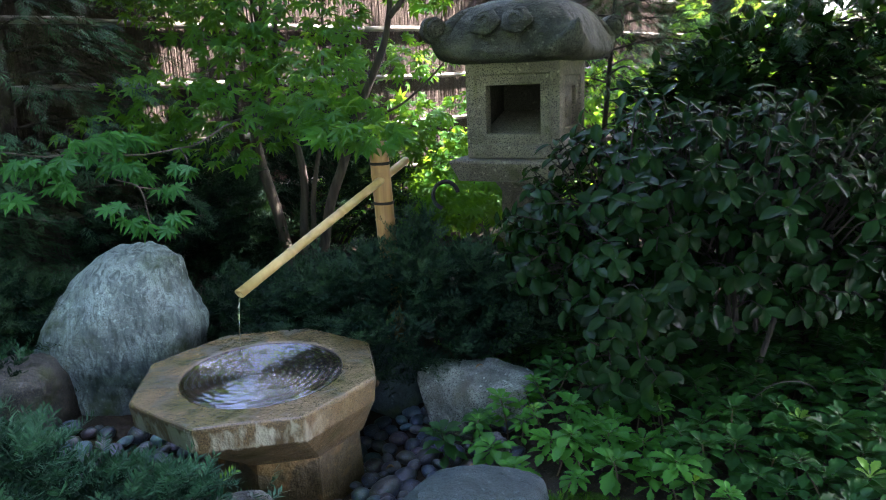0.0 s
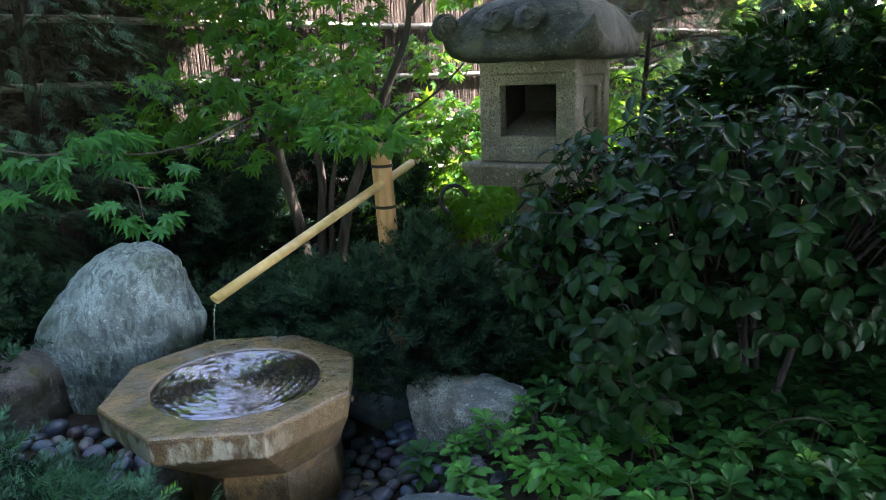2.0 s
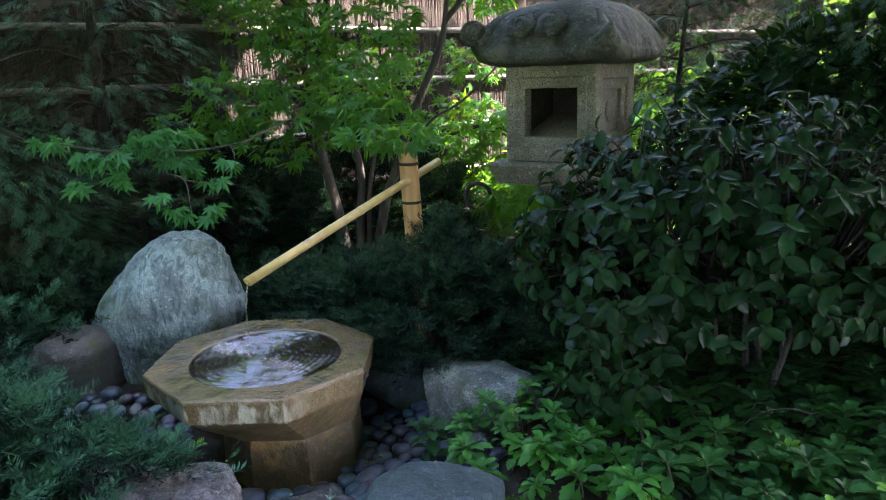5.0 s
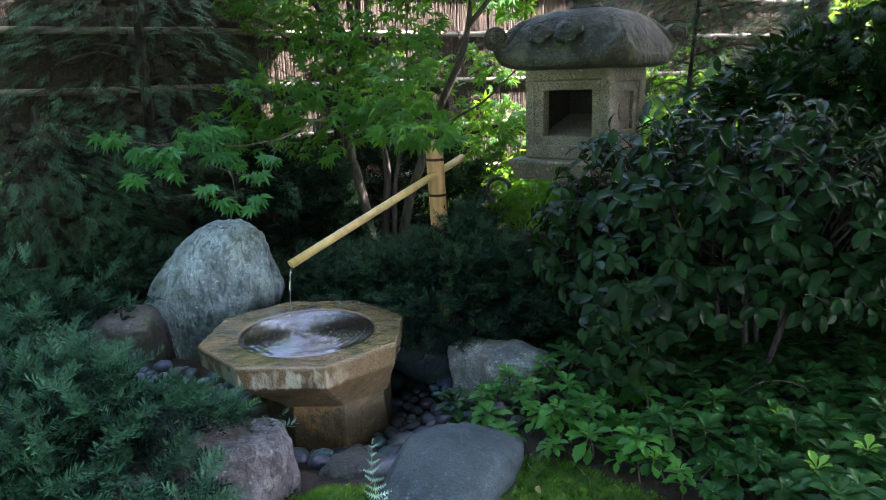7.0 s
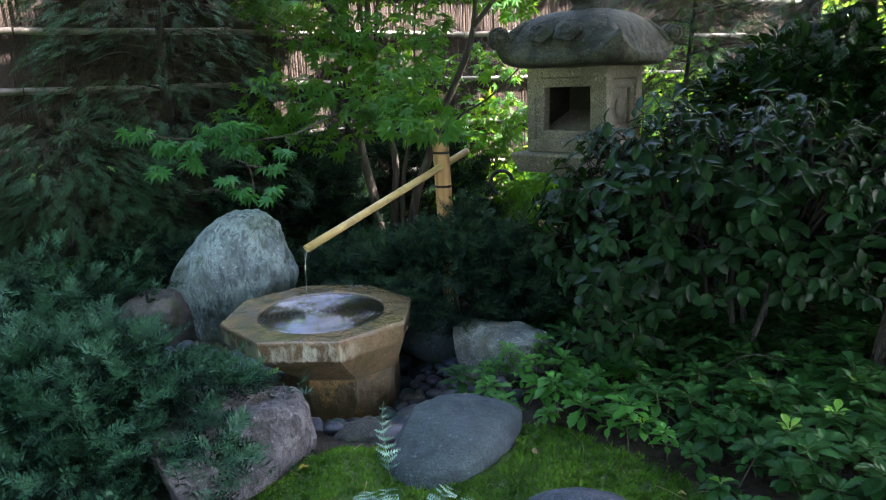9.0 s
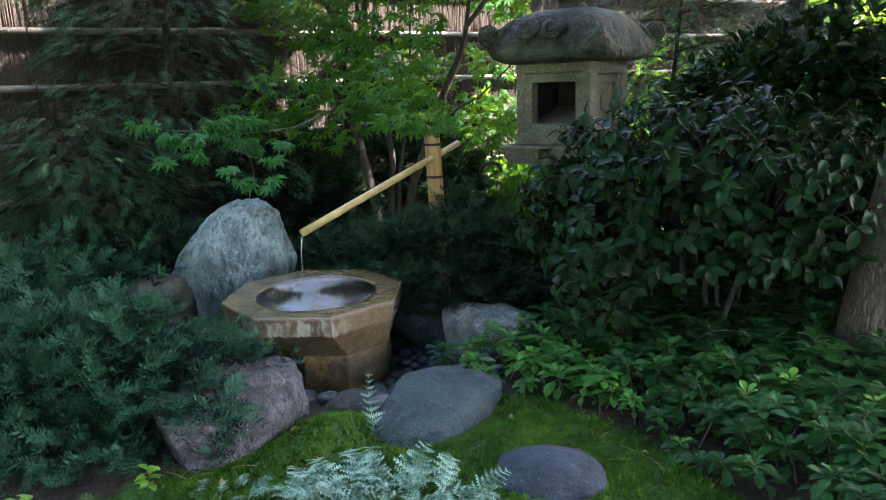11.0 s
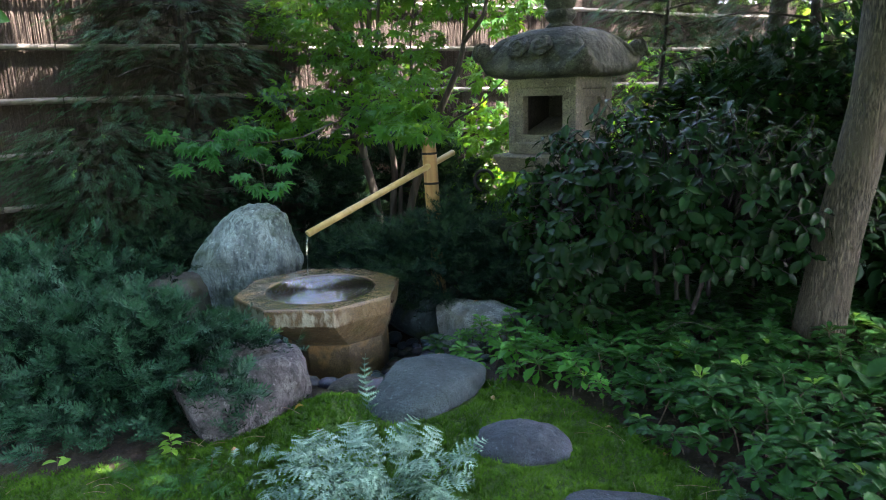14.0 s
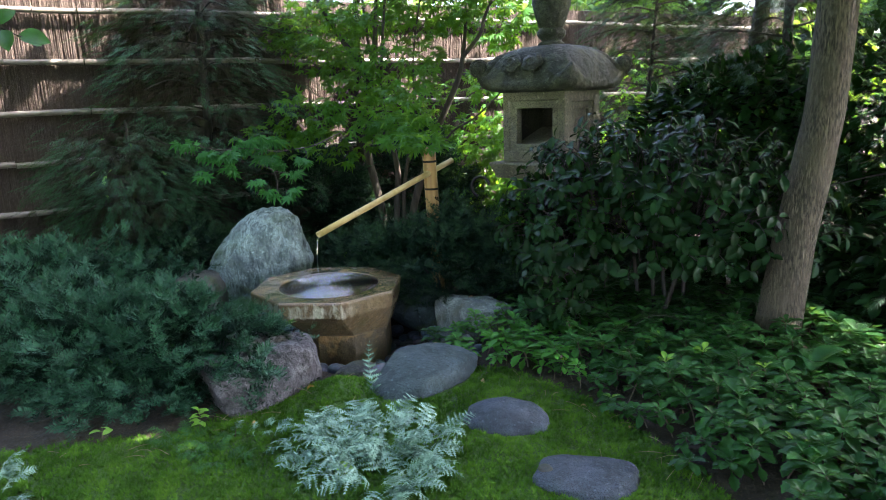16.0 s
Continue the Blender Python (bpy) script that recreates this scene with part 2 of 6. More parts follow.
# brown inner hemlock copy; the crown's inner shade is in its colour too
BROWN_NEEDLE = leafy("shade_toned_inner_needle", (0.017, 0.019, 0.011), (0.036, 0.036, 0.019), (0.05, 0.08, 0.02), 0.8, 0.1, patch=5, spec=0.1)
HEMLOCK_NEEDLE = leafy("hemlock_needle", (0.007, 0.028, 0.017), (0.026, 0.088, 0.045), (0.12, 0.28, 0.05), 0.6, 0.15, patch=30, spec=0.15)
# hemlock copy whose colour holds the light level on the tree at the fence
SHADED_HEMLOCK = leafy("shaded_hemlock_needle", (0.013, 0.038, 0.024), (0.044, 0.115, 0.062), (0.1, 0.2, 0.03), 0.6, 0.15, patch=5, spec=0.12)
NEW_GROWTH = leafy("new_growth", (0.12, 0.3, 0.04), (0.2, 0.4, 0.05), (0.3, 0.5, 0.05), 0.45, 0.35)
FERN_LEAF = leafy("painted_fern", (0.008, 0.05, 0.025), (0.36, 0.56, 0.43), (0.12, 0.28, 0.18), 0.5, 0.15, patch=26, spec=0.3, sharp=(0.42, 0.64))
TREE_LEAF = leafy("canopy_leaf", (0.04, 0.13, 0.02), (0.08, 0.22, 0.03), (0.3, 0.5, 0.05), 0.5, 0.4)
MOSS_TUFT = leafy("moss", (0.018, 0.068, 0.01), (0.125, 0.27, 0.03), (0.1, 0.2, 0.012), 0.9, 0.2, patch=13, spec=0.1)
MAPLE_BARK = bark("maple_bark", (0.085, 0.07, 0.058), (0.036, 0.03, 0.025), scale=40, bump=0.4)
TRUNK_BARK = bark("furrowed_bark", (0.17, 0.137, 0.094), (0.03, 0.024, 0.017), stretch=(1, 1, 0.17), scale=150, bump=1.6, lichen=(0.13, 0.112, 0.075))
DARK_BARK = bark("dark_bark", (0.036, 0.029, 0.024), (0.015, 0.012, 0.01))
PALE_BARK = bark("pale_bark", (0.5, 0.48, 0.45), (0.2, 0.19, 0.18), scale=30)
TWIG = plain("twig", (0.12, 0.085, 0.06), 0.8)
POST_CANE = cane("weathered_bamboo", (0.5, 0.29, 0.125), (0.31, 0.165, 0.065), (1, 1, 0.06))
PIPE_CANE = cane("golden_bamboo", (0.55, 0.41, 0.17), (0.36, 0.25, 0.09), (0.3, 0.3, 0.3))
RAIL_CANE = cane("grey_bamboo", (0.18, 0.16, 0.142), (0.09, 0.08, 0.072), (0.15, 0.15, 1))
CORD = plain("dark_cord", (0.02, 0.015, 0.012), 0.8)
REED = tinted("brushwood", [(0.06, 0.047, 0.041), (0.068, 0.054, 0.046), (0.05, 0.039, 0.035), (0.08, 0.065, 0.053), (0.062, 0.049, 0.043)], 0.85, spec=0.1)
BLACK = plain("black_rubber", (0.01, 0.01, 0.011), 0.75)
DRY_LEAF = tinted("dry_leaf", [(0.32, 0.17, 0.08), (0.24, 0.12, 0.07), (0.4, 0.27, 0.12), (0.5, 0.33, 0.05)], 0.7)
STRAW = plain("dry_needle", (0.27, 0.2, 0.115), 0.7)
HOLLOW = plain("hollow_end", (0.05, 0.03, 0.015), 0.9)

WATER, nt, bsdf = fresh("water", 0.02)
bsdf.inputs["Base Color"].default_value = (0.95, 0.97, 0.97, 1)
bsdf.inputs["Transmission Weight"].default_value = 1.0
bsdf.inputs["IOR"].default_value = 2.1

GROUND, nt, bsdf = fresh("garden_soil_and_moss", 0.95)
cover = nt.nodes.new("ShaderNodeAttribute")
cover.attribute_name = "moss"
soil = blend(nt, grain(nt, 9, 6), (0.022, 0.017, 0.012), (0.045, 0.031, 0.021))
soil = blend(nt, grain(nt, 120, 4, lo=0.55, hi=0.7), soil, (0.09, 0.058, 0.035))
green = blend(nt, grain(nt, 6, 6, lo=0.35, hi=0.65), (0.018, 0.054, 0.01), (0.055, 0.13, 0.018))
green = blend(nt, grain(nt, 160, 3, lo=0.45, hi=0.75), green, (0.1, 0.19, 0.022))
edge = nt.nodes.new("ShaderNodeMath")
edge.operation = "MULTIPLY_ADD"
nt.links.new(grain(nt, 14, 5, lo=0.2, hi=0.8), edge.inputs[0])
edge.inputs[1].default_value = 0.7
nt.links.new(cover.outputs["Fac"], edge.inputs[2])
step = nt.nodes.new("ShaderNodeMapRange")
step.inputs["From Min"].default_value, step.inputs["From Max"].default_value = 0.75, 1.0
nt.links.new(edge.outputs[0], step.inputs["Value"])
nt.links.new(blend(nt, step.outputs[0], soil, green), bsdf.inputs["Base Color"])
relief(nt, bsdf, [(grain(nt, 40, 6, lo=0.2, hi=0.8), 0.8, 0.02), (grain(nt, 260, 4, lo=0.2, hi=0.8), 0.9, 0.006)])


# ---- mesh helpers ----
RNG = np.random.default_rng(11)


def mesh_of(name, verts, faces, material, smooth=False):
    me = bpy.data.meshes.new(name)
    me.from_pydata([tuple(v) for v in verts], [], [tuple(f) for f in faces])
    me.materials.append(material)
    if smooth:
        me.polygons.foreach_set("use_smooth", np.ones(len(me.polygons), bool))
    me.update()
    return me


def part_mesh(name, me, parent, label="", m=None, kind=""):
    ob = new(name, me)
    ob.parent = parent
    if m is not None:
        ob.matrix_local = m
    return tagged(ob, label=label, kind=kind)


def part(name, bm, material, parent, label="", smooth=True):
    me = bpy.data.meshes.new(name)
    bm.normal_update()
    bm.to_mesh(me)
    bm.free()
    me.materials.append(material)
    if smooth:
        me.polygons.foreach_set("use_smooth", np.ones(len(me.polygons), bool))
    return part_mesh(name, me, parent, label)


def thing(name, at, label, category, group="", kind=""):
    ob = new(name)
    ob.location = at
    ob.empty_display_size = 0.05
    return tagged(ob, label, category, group, kind)


def joined(name, templates, matrices, material, smooth=False):
    """One mesh of many copies of small templates (verts, faces); matrices are n x 4 x 4."""
    picks = np.arange(len(matrices)) % len(templates)
    vs, loops, totals, base = [], [], [], 0
    for k, (v, f) in enumerate(templates):
        ms = matrices[picks == k]
        if not len(ms):
            continue
        v = np.asarray(v, float)
        w = np.einsum("nij,kj->nki", ms[:, :3, :3], v) + ms[:, None, :3, 3]
        flat, sizes = np.array([i for face in f for i in face]), np.array([len(face) for face in f])
        shift = base + np.arange(len(ms)) * len(v)
        vs.append(w.reshape(-1, 3))
        loops.append((flat[None, :] + shift[:, None]).ravel())
        totals.append(np.tile(sizes, len(ms)))
        base += len(ms) * len(v)
    vs, loops, totals = np.concatenate(vs), np.concatenate(loops), np.concatenate(totals)
    me = bpy.data.meshes.new(name)
    me.vertices.add(len(vs))
    me.vertices.foreach_set("co", vs.astype(np.float32).ravel())
    me.loops.add(len(loops))
    me.loops.foreach_set("vertex_index", loops.astype(np.int32))
    me.polygons.add(len(totals))
    me.polygons.foreach_set("loop_start", np.concatenate([[0], np.cumsum(totals)[:-1]]).astype(np.int32))
    me.materials.append(material)
    me.update(calc_edges=True)
    if smooth:
        me.polygons.foreach_set("use_smooth", np.ones(len(totals), bool))
    me.validate()
    return me


def unit(v):
    return v / np.maximum(np.linalg.norm(v, axis=-1, keepdims=True), 1e-9)


def frames_of(places, ahead, up, size):
    """Matrices whose y axis points along ahead and whose z axis lies near up."""
    y = unit(ahead)
    x = unit(np.cross(y, up))
    z = np.cross(x, y)
    out = np.zeros((len(places), 4, 4))
    size = np.broadcast_to(np.asarray(size, float).reshape(-1, 1) if np.ndim(size) else np.full((1, 1), size), (len(places), 1))
    out[:, :3, 0], out[:, :3, 1], out[:, :3, 2], out[:, :3, 3], out[:, 3, 3] = x * size, y * size, z * size, places, 1
    return out


def scatter_dir(n, spread=1.0):
    return unit(RNG.normal(size=(n, 3))) * spread


def spline(points, steps=8):
    p = np.array([points[0], *points, points[-1]], float)
    out = []
    for a, b, c, d in zip(p[:-3], p[1:-2], p[2:-1], p[3:]):
        for t in np.linspace(0, 1, steps, endpoint=False):
            out.append(0.5 * (2 * b + (c - a) * t + (2 * a - 5 * b + 4 * c - d) * t**2 + (3 * b - a - 3 * c + d) * t**3))
    return np.array(out + [p[-2]])


def tube(points, radii, sides=10, steps=8, wobble=0.0, cap=True):
    """A tapered, bent tube: verts and faces."""
    path = spline(points, steps)
    radius = np.interp(np.linspace(0, 1, len(path)), np.linspace(0, 1, len(radii)), radii)
    way = unit(np.gradient(path, axis=0))
    side = np.cross(way, [0.31, 0.87, 0.12] if abs(way[0][1]) < 0.8 else [0.9, 0.1, 0.2])
    side = unit(side)
    other = np.cross(way, side)
    angle = np.linspace(0, 2 * np.pi, sides, endpoint=False)
    verts = []
    for n, (p, r) in enumerate(zip(path, radius)):
        rr = r * np.ones(sides)
        if wobble:
            rr = r * (1 + wobble * np.array([0.5 * noise.noise((1.3 * math.cos(a), 1.3 * math.sin(a), p[2] * 3)) + 0.5 * noise.noise((7 * math.cos(a) + p[2], 7 * math.sin(a), p[2] * 6)) for a in angle]))
        verts += list(p + rr[:, None] * (np.cos(angle)[:, None] * side[n] + np.sin(angle)[:, None] * other[n]))
    faces = [(i * sides + k, i * sides + (k + 1) % sides, (i + 1) * sides + (k + 1) % sides, (i + 1) * sides + k) for i in range(len(path) - 1) for k in range(sides)]
    if cap:
        faces += [tuple(range(sides))[::-1], tuple((len(path) - 1) * sides + k for k in range(sides))]
    return verts, faces


def tubes(lists):
    """Several tubes as one verts, faces pair."""
    verts, faces = [], []
    for v, f in lists:
        b = len(verts)
        verts += v
        faces += [tuple(i + b for i in face) for face in f]
    return verts, faces


def ground_z(x, y):
    """The height of the ground: a pebble pit round the basin, small swells elsewhere."""
    pit = math.exp(-(((x + 0.48) / 0.62) ** 4 + ((y - 2.08) / 0.45) ** 4))
    bank = 0.055 * math.exp(-(((x + 0.22) / 0.15) ** 2 + ((y - 1.27) / 0.14) ** 2))
    swell = 0.025 * noise.noise((x * 1.1, y * 1.1, 0.3)) + 0.012 * noise.noise((x * 3.7, y * 3.7, 1.3)) + 0.007 * noise.noise((x * 13, y * 13, 2.3)) + 0.004 * noise.noise((x * 31, y * 31, 4.3))
    return 0.015 + swell * max(0.0, 1 - 0.02 * (abs(x) + abs(y))) + bank - 0.14 * pit


MOSS_EDGE_X = (-4.0, -1.3, -0.7, -0.5, -0.25, -0.1, 0.26, 0.42, 0.75, 1.0, 1.2, 1.5, 2.2)
MOSS_EDGE_Y = (0.4, 0.58, 0.83, 1.14, 1.42, 1.45, 1.72, 1.7, 1.48, 1.15, 0.85, 0.2, -1.6)


def moss_amount(x, y):
    return 0.5 + (float(np.interp(x, MOSS_EDGE_X, MOSS_EDGE_Y)) - y) / 0.16


# ---- ground ----
def build_ground():
    far = [-400, -150, -60, -25, -12, -7, -4.5]
    xs = np.array(far + list(np.arange(-3, 3.01, 0.035)) + [-v for v in far[::-1]])
    ys = np.array(far + list(np.arange(-2, 3.6, 0.035)) + [4.2, 5.5] + [-v for v in far[::-1][1:]])
    verts = [(x, y, ground_z(x, y)) for y in ys for x in xs]
    w = len(xs)
    faces = [(j * w + i, j * w + i + 1, (j + 1) * w + i + 1, (j + 1) * w + i) for j in range(len(ys) - 1) for i in range(w - 1)]
    me = mesh_of("ground", verts, faces, GROUND, True)
    layer = me.attributes.new("moss", "FLOAT", "POINT")
    layer.data.foreach_set("value", np.clip([moss_amount(x, y) for x, y, _ in verts], 0, 1).astype(np.float32))
    return tagged(new("ground", me), "garden soil and cushion moss round a stone basin", "ground", kind="structure")


build_ground()


def build_moss():
    """Moss tufts over the green part of the ground."""
    pts = []
    while len(pts) < 26000:
        x, y = RNG.uniform(-1.7, 1.6), RNG.uniform(0.25, 1.75)
        if moss_amount(x, y) > 0.35 + 0.4 * RNG.random() and not any(((x - a) / c) ** 2 + ((y - b) / d) ** 2 < 0.9 for a, b, c, d in ((0.07, 1.52, 0.2, 0.24), (0.475, 1.17, 0.14, 0.13), (0.78, 0.87, 0.16, 0.12))):
            pts.append((x, y, ground_z(x, y) - 0.001))
    pts = np.array(pts)
    v, f = tubes([([(math.cos(a) * -0.0012, math.sin(a) * -0.0012, 0), (math.sin(a) * 0.0018, -math.cos(a) * 0.0018, 0.001), (math.cos(a) * 0.005, math.sin(a) * 0.005, 0.0065)], [(0, 1, 2)]) for a in (0.3, 1.6, 2.7, 4.0, 5.2)])
    m = frames_of(pts, np.c_[RNG.normal(size=(len(pts), 2)), np.zeros(len(pts))], np.array([[0, 0, 1.0]]) + scatter_dir(len(pts), 0.25), RNG.uniform(1.0, 2.6, len(pts)))
    tagged(new("moss", joined("moss", [(v, f)], m, MOSS_TUFT)), "low green cushion moss covering the damp ground", "moss", kind="stuff")


build_moss()


# ---- stones ----
def boulder(name, at, half, bottom, top, material, label, seed, turn=0.0, square=2.4, lean=(0, 0), rough=0.16, detail=5, category="boulder", group="", flat=0.0, facets=0):
    """A stone whose plan is half wide and that stands from bottom to top; square: how boxy; lean: shift of the top; flat: how level its top."""
    bm = bmesh.new()
    bmesh.ops.create_icosphere(bm, subdivisions=detail, radius=1)
    tall = (top - bottom) / 2
    c, s = math.cos(radians(turn)), math.sin(radians(turn))
    cut = np.random.default_rng(seed)
    planes = [(Vector(unit(cut.normal(size=(1, 3)) * np.array((1, 1, 0.7)))[0]), cut.uniform(0.62, 0.85)) for _ in range(facets)]
    for v in bm.verts:
        d = v.co.normalized()
        r = 1 / (abs(d.x) ** square + abs(d.y) ** square + abs(d.z) ** square) ** (1 / square)
        q = d * 1.3 + Vector((seed * 7.1, seed * 3.3, seed))
        r *= 1 + rough * noise.noise(q) + 0.45 * rough * noise.noise(q * 2.3) + 0.22 * rough * noise.noise(q * 5.1) + 0.1 * rough * noise.noise(q * 11)
        r -= rough * 0.35 * max(0.0, abs(noise.noise(q * 1.7 + Vector((9, 2, 4)))) - 0.3)
        q = d * r
        for normal, reach in planes:
            over = q.dot(normal) - reach
            if over > 0:
                q -= normal * over * 0.9
        x, y, z = q
        if flat and z > 0:
            z = z * (1 - flat) + flat * min(z, 0.55) * 1.5
        f = max(0.0, z)
        x, y = x * half[0] + lean[0] * f, y * half[1] + lean[1] * f
        v.co = (c * x - s * y, s * x + c * y, z * tall + (bottom + top) / 2)
    me = bpy.data.meshes.new(name)
    bm.to_mesh(me)
    bm.free()
    me.materials.append(material)
    me.polygons.foreach_set("use_smooth", np.ones(len(me.polygons), bool))
    ob = new(name, me)
    ob.location = (at[0], at[1], 0)
    return tagged(ob, label, category, group)


boulder("boulder", (-1.275, 2.5), (0.295, 0.25), -0.24, 0.562, GRANITE, "tall pale grey granite boulder standing behind the basin", 3, 0, 2.25, (0.115, 0.02), 0.14, 6, flat=0.1)
boulder("boulder", (-1.47, 2.2), (0.145, 0.16), -0.16, 0.265, BROWN_STONE, "dark brown rounded boulder beside the tall pale one", 5, 0, 3.4, (0, 0), 0.14, flat=0.4)
boulder("boulder", (0.09, 2.27), (0.235, 0.17), -0.2, 0.165, GREY_ROCK, "flat-topped grey granite rock among pachysandra", 7, -14, 2.8, (0, 0), 0.16, 5, flat=0.55, facets=9)
boulder("boulder", (-0.27, 2.5), (0.2, 0.12), -0.18, 0.15, SLATE, "dark slate rock under the yew behind the basin", 9, -25, 2.6, (0, 0), 0.2, facets=7)
boulder("boulder", (-0.552, 1.315), (0.25, 0.3), -0.17, 0.225, PINK_STONE, "pinkish grey cracked boulder in front of the basin", 12, 12, 3.3, (-0.02, 0.04), 0.18, 5, facets=8)
boulder("boulder", (0.018, 1.525), (0.215, 0.275), -0.14, 0.122, SLATE, "broad smooth dark slate stone bedded in moss", 15, -24, 2.6, (0.02, 0.03), 0.13, 5, flat=0.12, facets=3)
boulder("boulder", (-0.24, 1.57), (0.125, 0.1), -0.14, 0.045, BROWN_STONE, "small dark wet stone at the edge of the pebbles", 17, 10, 2.3)
boulder("boulder", (0.14, 1.95), (0.05, 0.07), -0.12, 0.06, PINK_STONE, "small tan wedge-shaped stone beside the granite rock", 19, 20, 2.6)
boulder("stepping_stone", (0.475, 1.18), (0.155, 0.13), -0.09, 0.1, STEP_STONE, "rounded blue-grey basalt stepping stone in moss", 21, 10, 2.2, (0, 0), 0.1, 5, "stepping stone", "stepping stones")
boulder("stepping_stone", (0.775, 0.87), (0.165, 0.115), -0.06, 0.058, STEP_STONE, "flat blue-grey basalt stepping stone in moss", 24, 8, 2.5, (0, 0), 0.1, 5, "stepping stone", "stepping stones", flat=0.45)
boulder("pebble", (0.66, 0.85), (0.022, 0.018), 0.034, 0.062, BROWN_STONE, "small brown pebble lying on the flat stepping stone", 27, 0, 2.2, detail=3, category="pebble")


def build_pebbles():
    shapes = []
    for k in range(7):
        bm = bmesh.new()
        bmesh.ops.create_icosphere(bm, subdivisions=2, radius=1)
        for v in bm.verts:
            v.co *= 1 + 0.12 * noise.noise(v.co * 1.2 + Vector((k * 5.0, 0, 0)))
        me = bpy.data.meshes.new("pebble")
        bm.to_mesh(me)
        bm.free()
        me.materials.append(PEBBLE)
        me.polygons.foreach_set("use_smooth", np.ones(len(me.polygons), bool))
        shapes.append(me)
    keep_out = ((-1.2, 2.5, 0.33), (-1.45, 2.2, 0.15), (0.1, 2.27, 0.17), (-0.26, 2.52, 0.16), (-0.56, 1.42, 0.24), (0.09, 1.5, 0.21), (-0.595, 2.025, 0.29), (-0.25, 1.58, 0.08))
    put = []
    for n in range(5000):
        x, y, r = RNG.uniform(-1.35, 0.2), RNG.uniform(1.52, 2.4), RNG.uniform(0.024, 0.046)
        if n > 3500:
            r *= 0.65
        if any(math.hypot(x - a, y - b) < c + 0.4 * r for a, b, c in keep_out) or any(math.hypot(x - a, y - b) < 0.82 * (r + c) for a, b, c in put):
            continue
        put.append((x, y, r))
        if len(put) > 230:
            break
    for n, (x, y, r) in enumerate(put):
        ob = new("pebble", shapes[n % 7])
        ob.scale = (r * RNG.uniform(0.95, 1.35), r * RNG.uniform(0.85, 1.1), r * RNG.uniform(0.55, 0.8))
        ob.location = (x, y, ground_z(x, y) + 0.012 + 0.012 * RNG.random())
        ob.rotation_euler = (RNG.normal(0, 0.2), RNG.normal(0, 0.2), RNG.uniform(0, 6.3))
        tagged(ob, "smooth blue-grey river pebble beside the basin", "pebble", "pebbles round the basin")


build_pebbles()

# ---- basin ----
BASIN = (-0.588, 2.025)
BASIN_R, BASIN_TURN, BASIN_TOP = 0.384, 33.0, 0.272
BOWL_R, BOWL_AT = 0.247, (0.014, -0.01)


def octagon(angle, radius):
    """The octagon's edge in that direction, with slightly rounded corners."""
    a = (angle - radians(BASIN_TURN)) % (math.pi / 4) - math.pi / 8
    edge = math.cos(math.pi / 8) / math.cos(a)
    return radius * (0.97 * edge + 0.03 * min(edge, 0.985))


def ring_mesh(rings, seg, close_top=False, close_bottom=True):
    """Skin between rings; each gives (x, y, z) for an angle."""
    verts = [ring(2 * math.pi * k / seg) for ring in rings for k in range(seg)]
    faces = [(i * seg + k, i * seg + (k + 1) % seg, (i + 1) * seg + (k + 1) % seg, (i + 1) * seg + k) for i in range(len(rings) - 1) for k in range(seg)]
    if close_bottom:
        faces.append(tuple(range(seg))[::-1])
    if close_top:
        faces.append(tuple((len(rings) - 1) * seg + k for k in range(seg)))
    return verts, faces


def worn(x, y, z, amount=0.003):
    q = Vector((x * 9, y * 9, z * 9))
    k = 1 + (amount * noise.noise(q) + 0.5 * amount * noise.noise(q * 3)) / 0.3
    return x * k, y * k, z + 0.5 * amount * noise.noise(q + Vector((5, 5, 5)))


def oct_ring(radius, z, shift=0.0):
    return lambda a: worn(0.92 * shift + octagon(a, radius) * math.cos(a), 0.4 * shift + octagon(a, radius) * math.sin(a), z)


def bowl_ring(radius, z):
    return lambda a: (BOWL_AT[0] + radius * math.cos(a), BOWL_AT[1] + radius * math.sin(a), z)


